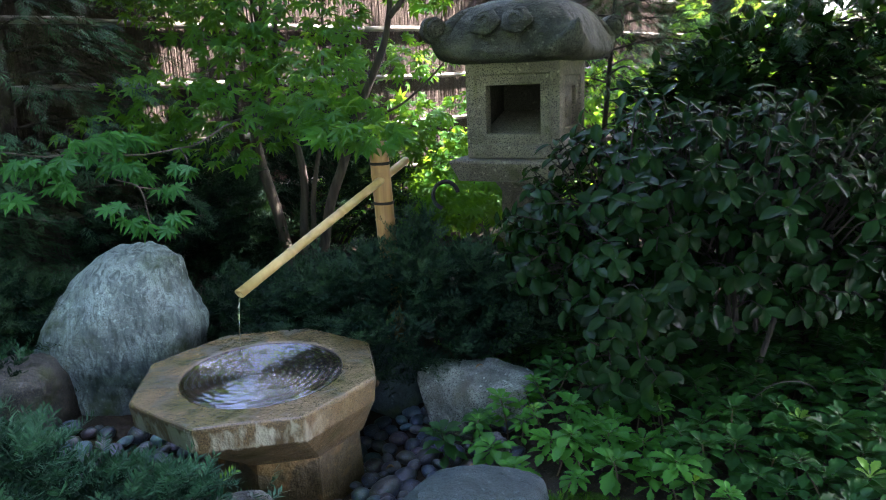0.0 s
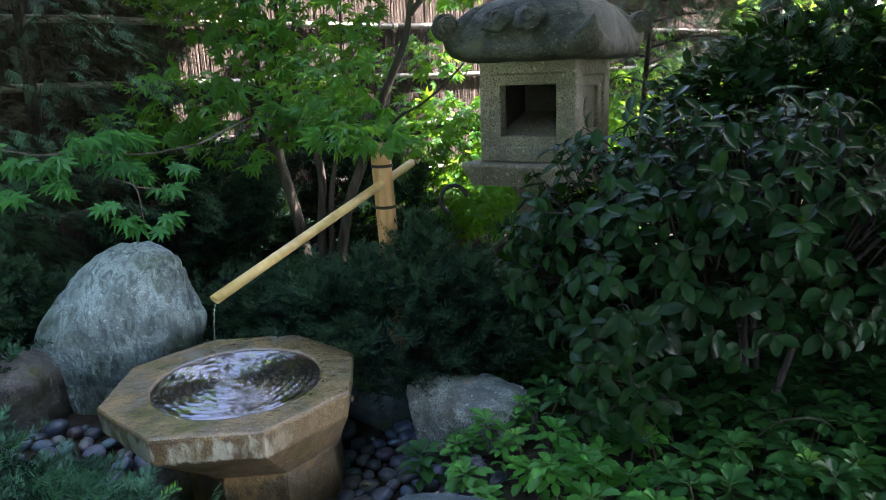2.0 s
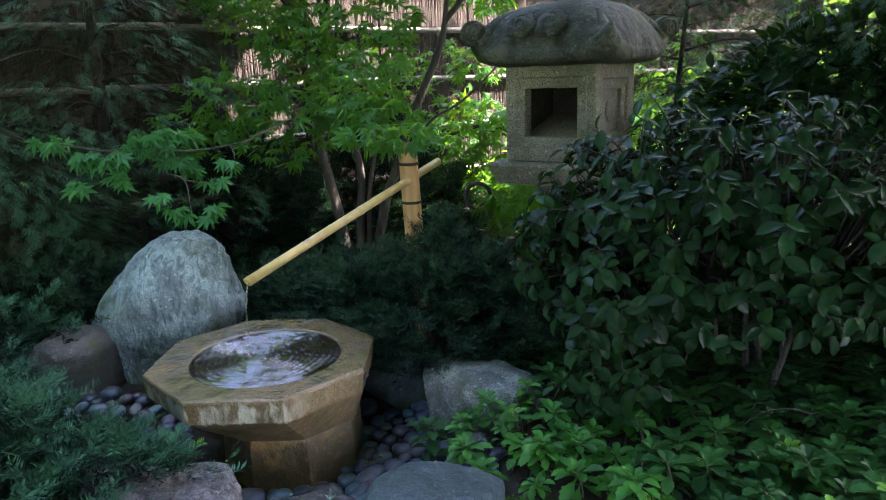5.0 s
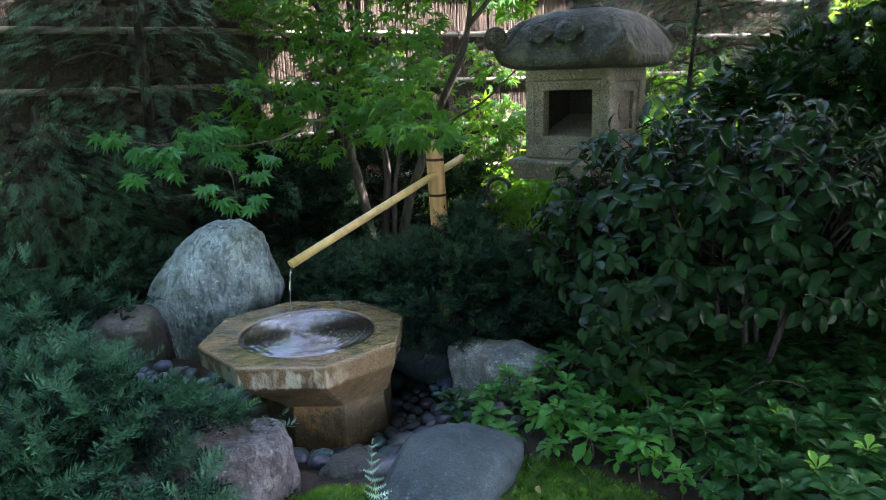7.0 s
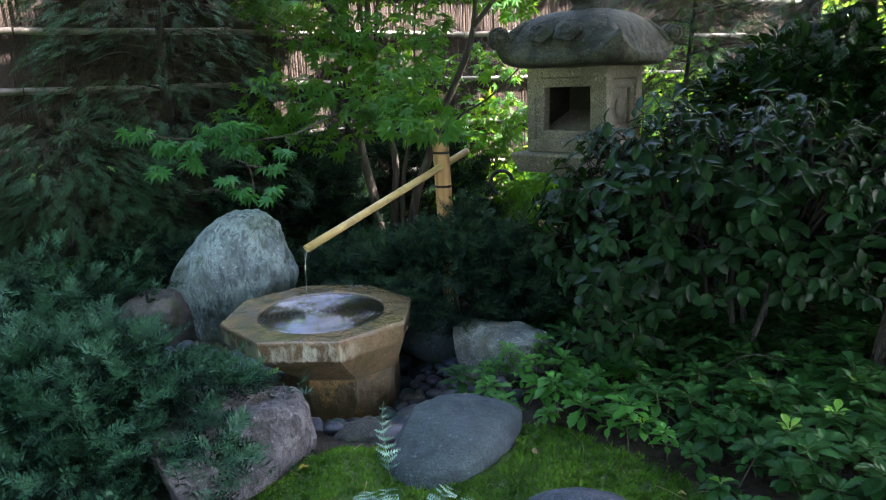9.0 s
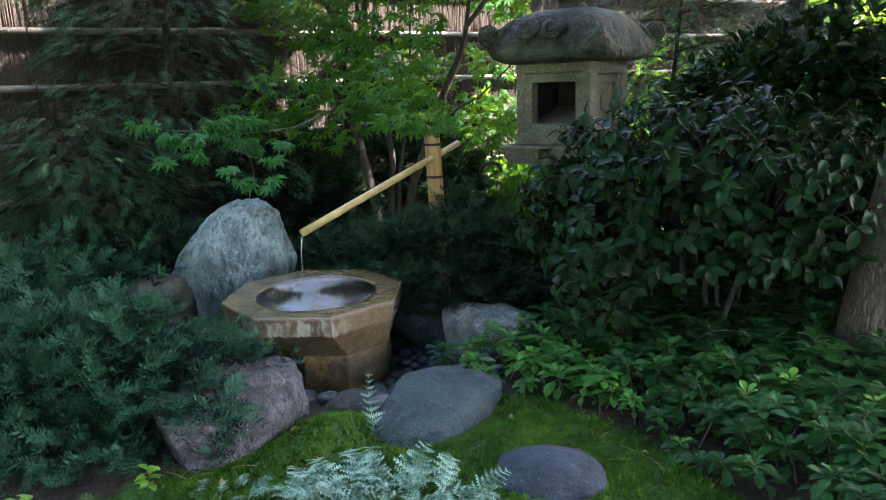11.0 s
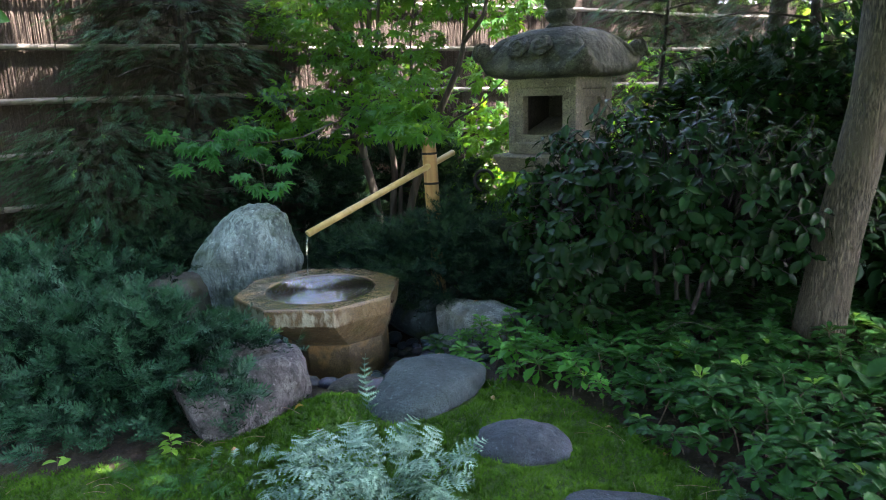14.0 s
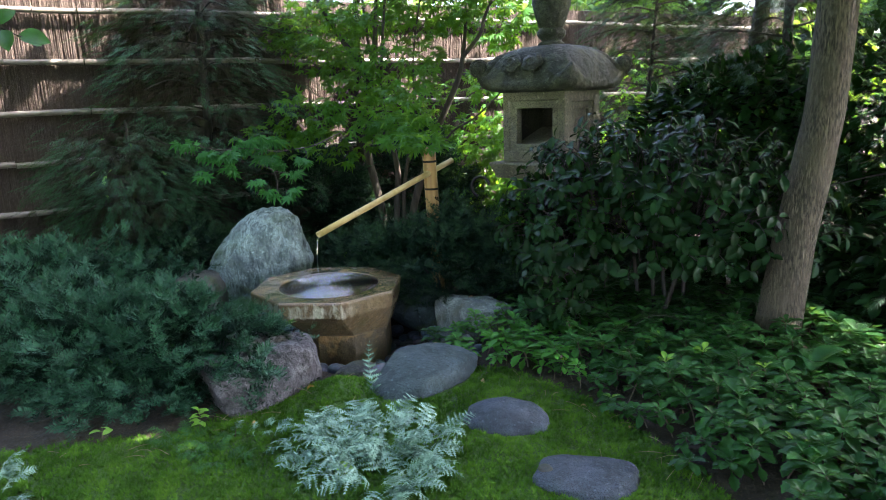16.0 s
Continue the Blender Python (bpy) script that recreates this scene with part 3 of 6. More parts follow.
def build_basin():
    basin = thing("water_basin", (*BASIN, 0), "octagonal brown stone water basin, wet and lime-stained", "basin")
    t, r = BASIN_TOP, BASIN_R
    v, f = ring_mesh([oct_ring(0.63 * r, -0.2, 0.078), oct_ring(0.625 * r, -0.06, 0.078), oct_ring(0.618 * r, 0.02, 0.078), oct_ring(0.612 * r, t - 0.202, 0.078), oct_ring(0.58 * r, t - 0.196, 0.078)], 160)
    part_mesh("pedestal", mesh_of("pedestal", v, f, BASIN_STONE), basin, "brown stone pedestal with algae and painted orange sun patches")
    v, f = ring_mesh([oct_ring(0.55 * r, t - 0.204, 0.075), oct_ring(0.655 * r, t - 0.205, 0.072), oct_ring(0.678 * r, t - 0.199, 0.07), oct_ring(0.7 * r, t - 0.186, 0.066), oct_ring(0.845 * r, t - 0.13, 0.03), oct_ring(0.962 * r, t - 0.083, 0.004), oct_ring(0.976 * r, t - 0.075), oct_ring(0.99 * r, t - 0.035), oct_ring(r, t - 0.012), oct_ring(0.996 * r, t - 0.005), oct_ring(0.985 * r, t - 0.001)], 160)
    head = part_mesh("bowl_body", mesh_of("bowl_body", v, f, LIMED_STONE), basin, "brown stone bowl body with pale lime runs")
    rings = [oct_ring(0.985 * r, t - 0.001), oct_ring(0.975 * r, t)]
    rings += [lambda a, k=k: tuple(Vector(oct_ring(0.975 * r, t)(a)).lerp(Vector(bowl_ring(BOWL_R + 0.008, t - 0.001)(a)), k)) for k in (0.25, 0.5, 0.75, 1.0)]
    v, f = ring_mesh(rings + [bowl_ring(BOWL_R, t - 0.004)], 160, False, False)
    part_mesh("rim", mesh_of("rim", v, f, RIM_STONE), basin, "wet worn stone rim round the bowl")
    rings = [bowl_ring(BOWL_R, t - 0.004), bowl_ring(BOWL_R - 0.004, t - 0.012), bowl_ring(0.228, t - 0.022), bowl_ring(0.2, t - 0.036), bowl_ring(0.14, t - 0.055), bowl_ring(0.06, t - 0.066), bowl_ring(0.01, t - 0.067)]
    v, f = ring_mesh(rings, 160, True, False)
    part_mesh("bowl", mesh_of("bowl", v, f, BOWL_STONE, True), basin, "dark algae-brown hollow of the bowl")
    a = radians(BASIN_TURN + 45 * 7 + 4)
    bm = bmesh.new()
    bmesh.ops.create_icosphere(bm, subdivisions=2, radius=1)
    for v in bm.verts:
        v.co = Vector((0.012 * v.co.x, 0.006 * v.co.y, 0.009 * v.co.z)) * (1 + 0.4 * noise.noise(v.co * 2))
        v.co = Matrix.Rotation(a + 1.57, 3, "Z") @ v.co + Vector((math.cos(a) * r * 0.985, math.sin(a) * r * 0.985, t - 0.034))
    part("chip", bm, HOLLOW, basin, "dark chipped corner of the rim")
    # rippled water
    seg, rings_n = 180, 150
    level, reach = t - 0.0065, BOWL_R - 0.001
    verts, faces = [(BOWL_AT[0], BOWL_AT[1], level)], []
    drip = Vector((-0.03, 0.0))
    for i in range(1, rings_n + 1):
        for k in range(seg):
            a, d = 2 * math.pi * k / seg, reach * i / rings_n
            x, y = d * math.cos(a), d * math.sin(a)
            far = math.hypot(x - drip.x, y - drip.y)
            wob = noise.noise((x * 16, y * 16, 0.2))
            turn = math.atan2(y - drip.y, x - drip.x)
            broken = noise.noise((3.2 * math.cos(turn) + 22 * far, 3.2 * math.sin(turn), 60 * far))
            fade = 1.0 - 0.4 * min(1.0, max(0.0, (x - 0.02) / 0.2))
            h = 0.003 * fade * math.sin(far * 2 * math.pi / 0.021 + 1.5 * wob + 0.7 * broken) * (0.85 + 0.8 * broken) * min(1, (reach - d) / 0.02 + 0.25)
            h += fade * (0.0016 * noise.noise((x * 34, y * 34, 5.0)) + 0.0012 * noise.noise((x * 75, y * 90, 9.0)))
            back = math.hypot(x - 0.16, y - 0.2)
            h += 0.0008 * math.sin(back * 2 * math.pi / 0.026 + 1.2 * wob) * (0.7 + broken)
            verts.append((BOWL_AT[0] + x, BOWL_AT[1] + y, level + h))
    faces += [(0, 1 + k, 1 + (k + 1) % seg) for k in range(seg)]
    faces += [(1 + i * seg + k, 1 + (i + 1) * seg + k, 1 + (i + 1) * seg + (k + 1) % seg, 1 + i * seg + (k + 1) % seg) for i in range(rings_n - 1) for k in range(seg)]
    water = tagged(new("water", mesh_of("water", verts, faces, WATER, True)), "clear rippled water filling the stone basin", "water")
    water.location = (*BASIN, 0)
    water.visible_shadow = False


build_basin()


# ---- bamboo spout ----
def build_spout():
    spout = thing("bamboo_spout", (-0.24, 2.8, 0), "golden bamboo pipe through a weathered bamboo post", "water spout")
    base, top = Vector((-0.225, 2.8, -0.05)), Vector((-0.258, 2.79, 0.9))
    o = Vector(spout.location)

    def along(z):
        return base.lerp(top, (z - base.z) / (top.z - base.z))

    prof = []
    for z in (-0.05, 0.1, 0.29, 0.298, 0.304, 0.312, 0.4, 0.578, 0.586, 0.592, 0.6, 0.75, 0.86, 0.866, 0.872, 0.9):
        node = {0.298: 0.041, 0.304: 0.037, 0.586: 0.042, 0.592: 0.0375, 0.866: 0.041}.get(z, 0.039)
        prof.append((z, node))
    verts, faces = ring_mesh([lambda a, z=z, r=r: tuple(along(z) - o + Vector((r * math.cos(a), r * math.sin(a), 0))) for z, r in prof] + [lambda a: tuple(along(0.9) - o + Vector((0.031 * math.cos(a), 0.031 * math.sin(a), 0))), lambda a: tuple(along(0.85) - o + Vector((0.03 * math.cos(a), 0.03 * math.sin(a), 0)))], 28, True)
    part_mesh("post", mesh_of("post", verts, faces, POST_CANE, True), spout, "weathered tan bamboo post")
    tip, joint = Vector((-0.624, 2.03, 0.52)), Vector((-0.248, 2.77, 0.752))
    way = (joint - tip).normalized()
    end = joint + way * 0.2
    length = (end - tip).length
    side = way.cross(Vector((0, 0, 1))).normalized()
    up = side.cross(way)

    def section(d, r, cut=0.0):
        return lambda a: tuple(tip + way * (d + cut * math.sin(a)) - o + side * (r * math.cos(a)) + up * (r * math.sin(a)))

    r = 0.0162
    rings = [section(0.05, 0.0115), section(0.001, 0.012, -0.004), section(0.0, r, -0.004)]
    for n, d in enumerate((0.26, 0.56, 0.83)):
        rings += [section(d - 0.02, r * 0.99), section(d - 0.006, r * 1.0), section(d, r * 1.1), section(d + 0.004, r * 0.97), section(d + 0.02, r * 1.0)]
    rings += [section(length, r)]
    verts, faces = ring_mesh(rings, 24, True, True)
    part_mesh("pipe", mesh_of("pipe", verts, faces, PIPE_CANE, True), spout, "golden bamboo pipe with a cut end")
    for z in (0.655, 0.815):
        verts, faces = ring_mesh([lambda a, h=h, r=r: tuple(along(z + h) - o + Vector((r * math.cos(a), r * math.sin(a), 0))) for h, r in ((-0.006, 0.0395), (-0.005, 0.042), (0, 0.0432), (0.005, 0.042), (0.006, 0.0395))], 28, False, False)
        part_mesh("binding", mesh_of("binding", verts, faces, CORD, True), spout, "dark cord binding")
    # falling thread of water
    path = [tip + Vector((0, 0, -0.012)), tip + Vector((-0.006, -0.008, -0.06)), tip + Vector((-0.009, -0.012, -0.15)), tip + Vector((-0.01, -0.013, BASIN_TOP - 0.006 - tip.z))]
    verts, faces = tube(path, (0.0034, 0.0022, 0.0028, 0.0016, 0.0026, 0.0015, 0.002), 8, 14, 0.5)
    stream = new("water_stream", mesh_of("water_stream", verts, faces, WATER, True))
    stream.visible_shadow = False
    tagged(stream, "thin thread of water falling into the basin", "water")


build_spout()


# ---- lantern ----
def bevelled_box(half, at, cut=0.006, segments=2):
    bm = bmesh.new()
    bmesh.ops.create_cube(bm, size=2)
    for v in bm.verts:
        v.co = Vector((v.co.x * half[0], v.co.y * half[1], v.co.z * half[2])) + Vector(at)
    bmesh.ops.bevel(bm, geom=bm.edges[:], offset=cut, segments=segments, affect="EDGES", profile=0.6)
    return bm


def fire_box_wall(bm, half, z0, z1, opening, turn, deep):
    """One face of the fire box: a frame with a recessed border round an opening or a carved panel."""
    h = half
    ow, o0, o1 = opening
    steps = [(h - 0.004, z0 + 0.004, z1 - 0.004, -h), (ow + 0.05, o0 - 0.05, o1 + 0.05, -h), (ow + 0.042, o0 - 0.042, o1 + 0.042, -h + 0.012), (ow + 0.004, o0 - 0.004, o1 + 0.004, -h + 0.012), (ow, o0, o1, -h + 0.016), (ow, o0, o1, -h + deep)]
    m = Matrix.Rotation(turn, 3, "Z")
    loops = []
    for w, a, b, y in steps:
        loops.append([bm.verts.new(m @ Vector(p)) for p in ((-w, y, a), (w, y, a), (w, y, b), (-w, y, b))])
    for p, q in zip(loops, loops[1:]):
        for k in range(4):
            bm.faces.new((p[k], p[(k + 1) % 4], q[(k + 1) % 4], q[k]))
    return loops[-1]


def spiral_tube(centre, turns, r0, r1, thick, m):
    pts = [centre + m @ Vector(((r0 + (r1 - r0) * k / 26) * math.cos(turns * 2 * math.pi * k / 26), -0.004, (r0 + (r1 - r0) * k / 26) * math.sin(turns * 2 * math.pi * k / 26))) for k in range(27)]
    return tube(pts, (thick, thick, thick * 0.7), 8, 2)


def build_lantern():
    lantern = thing("stone_lantern", (0.391, 3.321, 0), "weathered granite garden lantern with a curled square roof", "lantern")
    lantern.rotation_euler.z = radians(-24)
    half, z0, z1 = 0.217, 0.775, 1.192
    # shaft and base
    verts, faces = ring_mesh([lambda a, r=r, z=z: (r * math.cos(a), r * math.sin(a), z) for r, z in ((0.26, -0.1), (0.26, 0.05), (0.2, 0.1), (0.13, 0.14), (0.125, 0.36), (0.145, 0.38), (0.145, 0.42), (0.125, 0.44), (0.125, 0.6), (0.17, 0.66))], 32, True)
    part_mesh("shaft", mesh_of("shaft", verts, faces, LANTERN_STONE, True), lantern)
    bm = bevelled_box((0.285, 0.285, 0.05), (0, 0, 0.722), 0.014)
    for v in bm.verts:
        if v.co.z < 0.72:
            v.co.x *= 0.9
            v.co.y *= 0.9
    part("platform", bm, LANTERN_STONE, lantern, "square stone platform slab", smooth=False)
    # fire box
    bm = bmesh.new()
    openings = ((0.126, 0.882, 1.094), (0.092, 0.9, 1.08), (0.126, 0.872, 1.094), (0.092, 0.9, 1.08))
    for k, op in enumerate(openings):
        deep = 0.07 if k == 0 else 0.03
        last = fire_box_wall(bm, half, z0, z1, op, k * math.pi / 2, deep)
        if k:
            bm.faces.new(last)
    for k in range(4):
        m = Matrix.Rotation(k * math.pi / 2, 3, "Z")
        c = [bm.verts.new(m @ Vector(p)) for p in ((half - 0.004, -half, z0 + 0.004), (half, -half + 0.004, z0 + 0.004), (half, -half + 0.004, z1 - 0.004), (half - 0.004, -half, z1 - 0.004))]
        bm.faces.new(c)
    for z, flip in ((z0, True), (z1, False)):
        inner = half - 0.004
        c = [bm.verts.new((x, y, z)) for x, y in ((-inner, -inner), (inner, -inner), (inner, inner), (-inner, inner))]
        bm.faces.new(c[::-1] if flip else c)
        for k in range(4):
            m = Matrix.Rotation(k * math.pi / 2, 3, "Z")
            e = [bm.verts.new(m @ Vector(p)) for p in ((-inner, -half, z + (0.004 if flip else -0.004)), (inner, -half, z + (0.004 if flip else -0.004)), (inner, -inner, z), (-inner, -inner, z))]
            bm.faces.new(e if flip else e[::-1])
    bmesh.ops.remove_doubles(bm, verts=bm.verts[:], dist=0.0008)
    bmesh.ops.recalc_face_normals(bm, faces=bm.faces[:])
    part("fire_box", bm, LANTERN_STONE, lantern, "speckled granite fire box with a square window", smooth=False)
    # hollow inside, its shade put into a darker stone colour
    bm = bmesh.new()
    i0, i1, r = z0 + 0.096, z1 - 0.05, half - 0.035
    for z in (i0, i1):
        bm.faces.new([bm.verts.new((x * r, y * r, z)) for x, y in ((-1, -1), (1, -1), (1, 1), (-1, 1))])
    for k in (1, 3):
        m = Matrix.Rotation(k * math.pi / 2, 3, "Z")
        bm.faces.new([bm.verts.new(m @ Vector(p)) for p in ((-r, -r, i0), (r, -r, i0), (r, -r, i1), (-r, -r, i1))])
    for k in (0, 2):
        m = Matrix.Rotation(k * math.pi / 2, 3, "Z")
        w, a, b = openings[0]
        if k == 2:
            bm.faces.new([bm.verts.new(m @ Vector(p)) for p in ((-r, -r, i0), (r, -r, i0), (r, -r, i1), (-r, -r, i1))])
            continue
        for x0, x1, a0, a1 in ((-r, -w, i0, i1), (w, r, i0, i1), (-w, w, i0, a), (-w, w, b, i1)):
            bm.faces.new([bm.verts.new(m @ Vector(p)) for p in ((x0, -half + 0.07, a0), (x1, -half + 0.07, a0), (x1, -half + 0.07, a1), (x0, -half + 0.07, a1))])
    part("fire_box_lining", bm, SHADE_STONE, lantern, "hollow of the fire box with its shade in the stone colour", smooth=False)
    bm = bevelled_box((r - 0.004, r - 0.036, 0.004), (0, 0.03, i0 + 0.004), 0.002)
    for v in bm.verts:
        v.co.z += 0.09 * max(0.0, v.co.y + r - 0.07) / (2 * r - 0.07)
    part("fire_box_floor", bm, LANTERN_STONE, lantern, "pale sloping stone floor of the fire box", smooth=False)
    # carved bosses on the side panels
    for k in (1, 3):
        m = Matrix.Rotation(k * math.pi / 2, 3, "Z")
        bm = bmesh.new()
        bmesh.ops.create_icosphere(bm, subdivisions=3, radius=1)
        for v in bm.verts:
            v.co = m @ (Vector((0.05 * v.co.x, (0.016 if v.co.y < 0 else 0.003) * v.co.y, 0.05 * v.co.z)) + Vector((0, -half + 0.03, 0.985)))
        part("panel_boss", bm, LANTERN_STONE, lantern)
    # roof: a pillow whose eaves sweep up into scrolled corners
    side = 0.352
    seg = 160

    def cornerness(a):
        c, s = abs(math.cos(a)), abs(math.sin(a))
        return max(0.0, (min(c, s) / max(c, s) - 0.42) / 0.58)

    def square_r(a, power):
        c, s = abs(math.cos(a)), abs(math.sin(a))
        return 1 / (c**power + s**power) ** (1 / power)

    def roof_ring(k, z, lift, reach, power):
        def ring(a):
            c = cornerness(a) ** 1.7
            rr = side * k * (square_r(a, power) - 0.03 * (1 - c)) + reach * c**2
            x, y, zz = rr * math.cos(a), rr * math.sin(a), z + lift * c
            q = Vector((x * 8, y * 8, zz * 8))
            return x + 0.005 * noise.noise(q), y + 0.005 * noise.noise(q + Vector((3, 1, 2))), zz + 0.005 * noise.noise(q + Vector((7, 7, 7))) + 0.002 * noise.noise(q * 4)

        return ring

    rb = z1 - 0.003
    prof = (
        (0.6, 0.0, 0, 0, 4), (0.74, 0.0, 0.0, 0, 5), (0.88, 0.003, 0.018, 0, 6), (0.955, 0.01, 0.04, 0.01, 7), (0.985, 0.022, 0.062, 0.018, 7), (1.0, 0.038, 0.085, 0.022, 7), (1.0, 0.052, 0.098, 0.02, 7),
        (0.99, 0.06, 0.098, 0.01, 7), (0.982, 0.062, 0.092, 0.0, 7), (0.975, 0.078, 0.072, -0.02, 6.5), (0.95, 0.108, 0.04, -0.03, 6), (0.915, 0.14, 0.012, -0.03, 5.5), (0.87, 0.172, -0.004, -0.02, 5), (0.805, 0.203, -0.008, -0.01, 4.5),
        (0.72, 0.23, -0.006, 0, 4), (0.6, 0.252, 0, 0, 3.5), (0.45, 0.267, 0, 0, 3), (0.28, 0.274, 0, 0, 2.5), (0.2, 0.275, 0, 0, 2),
    )
    verts, faces = ring_mesh([roof_ring(k, rb + z, lift, reach, power) for k, z, lift, reach, power in prof], seg, True)
    part_mesh("roof", mesh_of("roof", verts, faces, ROOF_STONE, True), lantern, "dark weathered granite roof with curled corners")
    for k in range(4):
        turn = Matrix.Rotation(math.pi / 4 + k * math.pi / 2, 3, "Z")
        if k != 3:  # the front corner has lost its scroll
            at = turn @ Vector((0.452, 0, rb + 0.15))
            bm = bmesh.new()
            bmesh.ops.create_cone(bm, segments=36, radius1=0.054, radius2=0.054, depth=0.085, cap_ends=True)
            bmesh.ops.bevel(bm, geom=[e for e in bm.edges if len(e.link_faces) == 2 and e.calc_face_angle(0) > 1], offset=0.018, segments=4, affect="EDGES")
            for v in bm.verts:
                p = Matrix.Rotation(math.pi / 2, 3, "X") @ v.co
                if p.x < 0:
                    p.y *= 1 + 5 * -p.x
                v.co = turn @ (p * (1 + 0.05 * noise.noise(p * 30))) + at
            scroll = part("corner_scroll", bm, ROOF_STONE, lantern)
            for s in (-1, 1):
                flip = Matrix(((1, 0, 0), (0, s, 0), (0, 0, 1)))
                verts, faces = spiral_tube(Vector((0, 0, 0)), 1.5, 0.008, 0.042, 0.009, Matrix.Identity(3))
                verts = [tuple(turn @ (flip @ (Vector(v) + Vector((0, 0.043, 0)))) + at) for v in verts]
                part_mesh("spiral", mesh_of("spiral", verts, faces, ROOF_STONE, True), scroll)
        # blunt ridge that runs down to the corner
        ridge = [turn @ Vector(p) for p in ((0.2, 0, rb + 0.235), (0.3, 0, rb + 0.2), (0.36, 0, rb + 0.15), (0.4, 0, rb + 0.12), (0.44, 0, rb + 0.11))]
        verts, faces = tube(ridge, (0.015, 0.022, 0.026, 0.024, 0.014) if k == 3 else (0.02, 0.034, 0.046, 0.05, 0.045), 20, 8, 0.15)
        part_mesh("ridge", mesh_of("ridge", verts, faces, ROOF_STONE, True), lantern)
        # carved pair of round clouds on each slope
        m = Matrix.Rotation(k * math.pi / 2, 3, "Z")
        tilt = Matrix.Rotation(radians(-34), 3, "X")
        for s in (-1, 1) if k % 2 == 0 else ():
            bm = bmesh.new()
            bmesh.ops.create_icosphere(bm, subdivisions=4, radius=1)
            base = Vector((-0.01 + s * 0.07, -0.318, rb + 0.165))
            for v in bm.verts:
                w = 1 + 0.08 * math.cos(5 * math.atan2(v.co.z, v.co.x)) * math.hypot(v.co.x, v.co.z)
                v.co = m @ (tilt @ Vector((0.068 * w * v.co.x, 0.022 * v.co.y, 0.062 * w * v.co.z)) + base)
            boss = part("cloud_relief", bm, ROOF_STONE, lantern)
            verts, faces = spiral_tube(Vector((0, -0.014, 0)), 1.3, 0.012, 0.044, 0.011, Matrix.Identity(3))
            verts = [tuple(m @ (tilt @ Vector((v[0] * s, v[1] + 3.2 * (v[0] ** 2 + v[2] ** 2), v[2])) + base)) for v in verts]
            part_mesh("spiral", mesh_of("spiral", verts, faces, ROOF_STONE, True), boss)
    # finial
    top = rb + 0.27
    prof = ((0.1, 0), (0.105, 0.012), (0.085, 0.026), (0.078, 0.034), (0.1, 0.05), (0.112, 0.066), (0.112, 0.084), (0.1, 0.098), (0.085, 0.104), (0.1, 0.115), (0.128, 0.18), (0.15, 0.25), (0.152, 0.28), (0.14, 0.3), (0.1, 0.31))
    verts, faces = ring_mesh([lambda a, r=r, z=z: (0.78 * r * math.cos(a), 0.78 * r * math.sin(a), top + z) for r, z in prof], 40, True)
    part_mesh("finial_cup", mesh_of("finial_cup", verts, faces, ROOF_STONE, True), lantern, "round stone collar and flared cup")
    prof = ((0.07, 0.3), (0.1, 0.33), (0.11, 0.37), (0.095, 0.42), (0.055, 0.46), (0.015, 0.49), (0.003, 0.495))
    verts, faces = ring_mesh([lambda a, r=r, z=z: (0.85 * r * math.cos(a), 0.85 * r * math.sin(a), top + z) for r, z in prof], 32, True)
    part_mesh("finial_jewel", mesh_of("finial_jewel", verts, faces, ROOF_STONE, True), lantern)


build_lantern()


# ---- fence ----
FENCE_AT, FENCE_WAY = np.array((-3.13, 2.66)), np.array((0.7215, 0.6925))
FENCE_OUT = np.array((FENCE_WAY[1], -FENCE_WAY[0]))


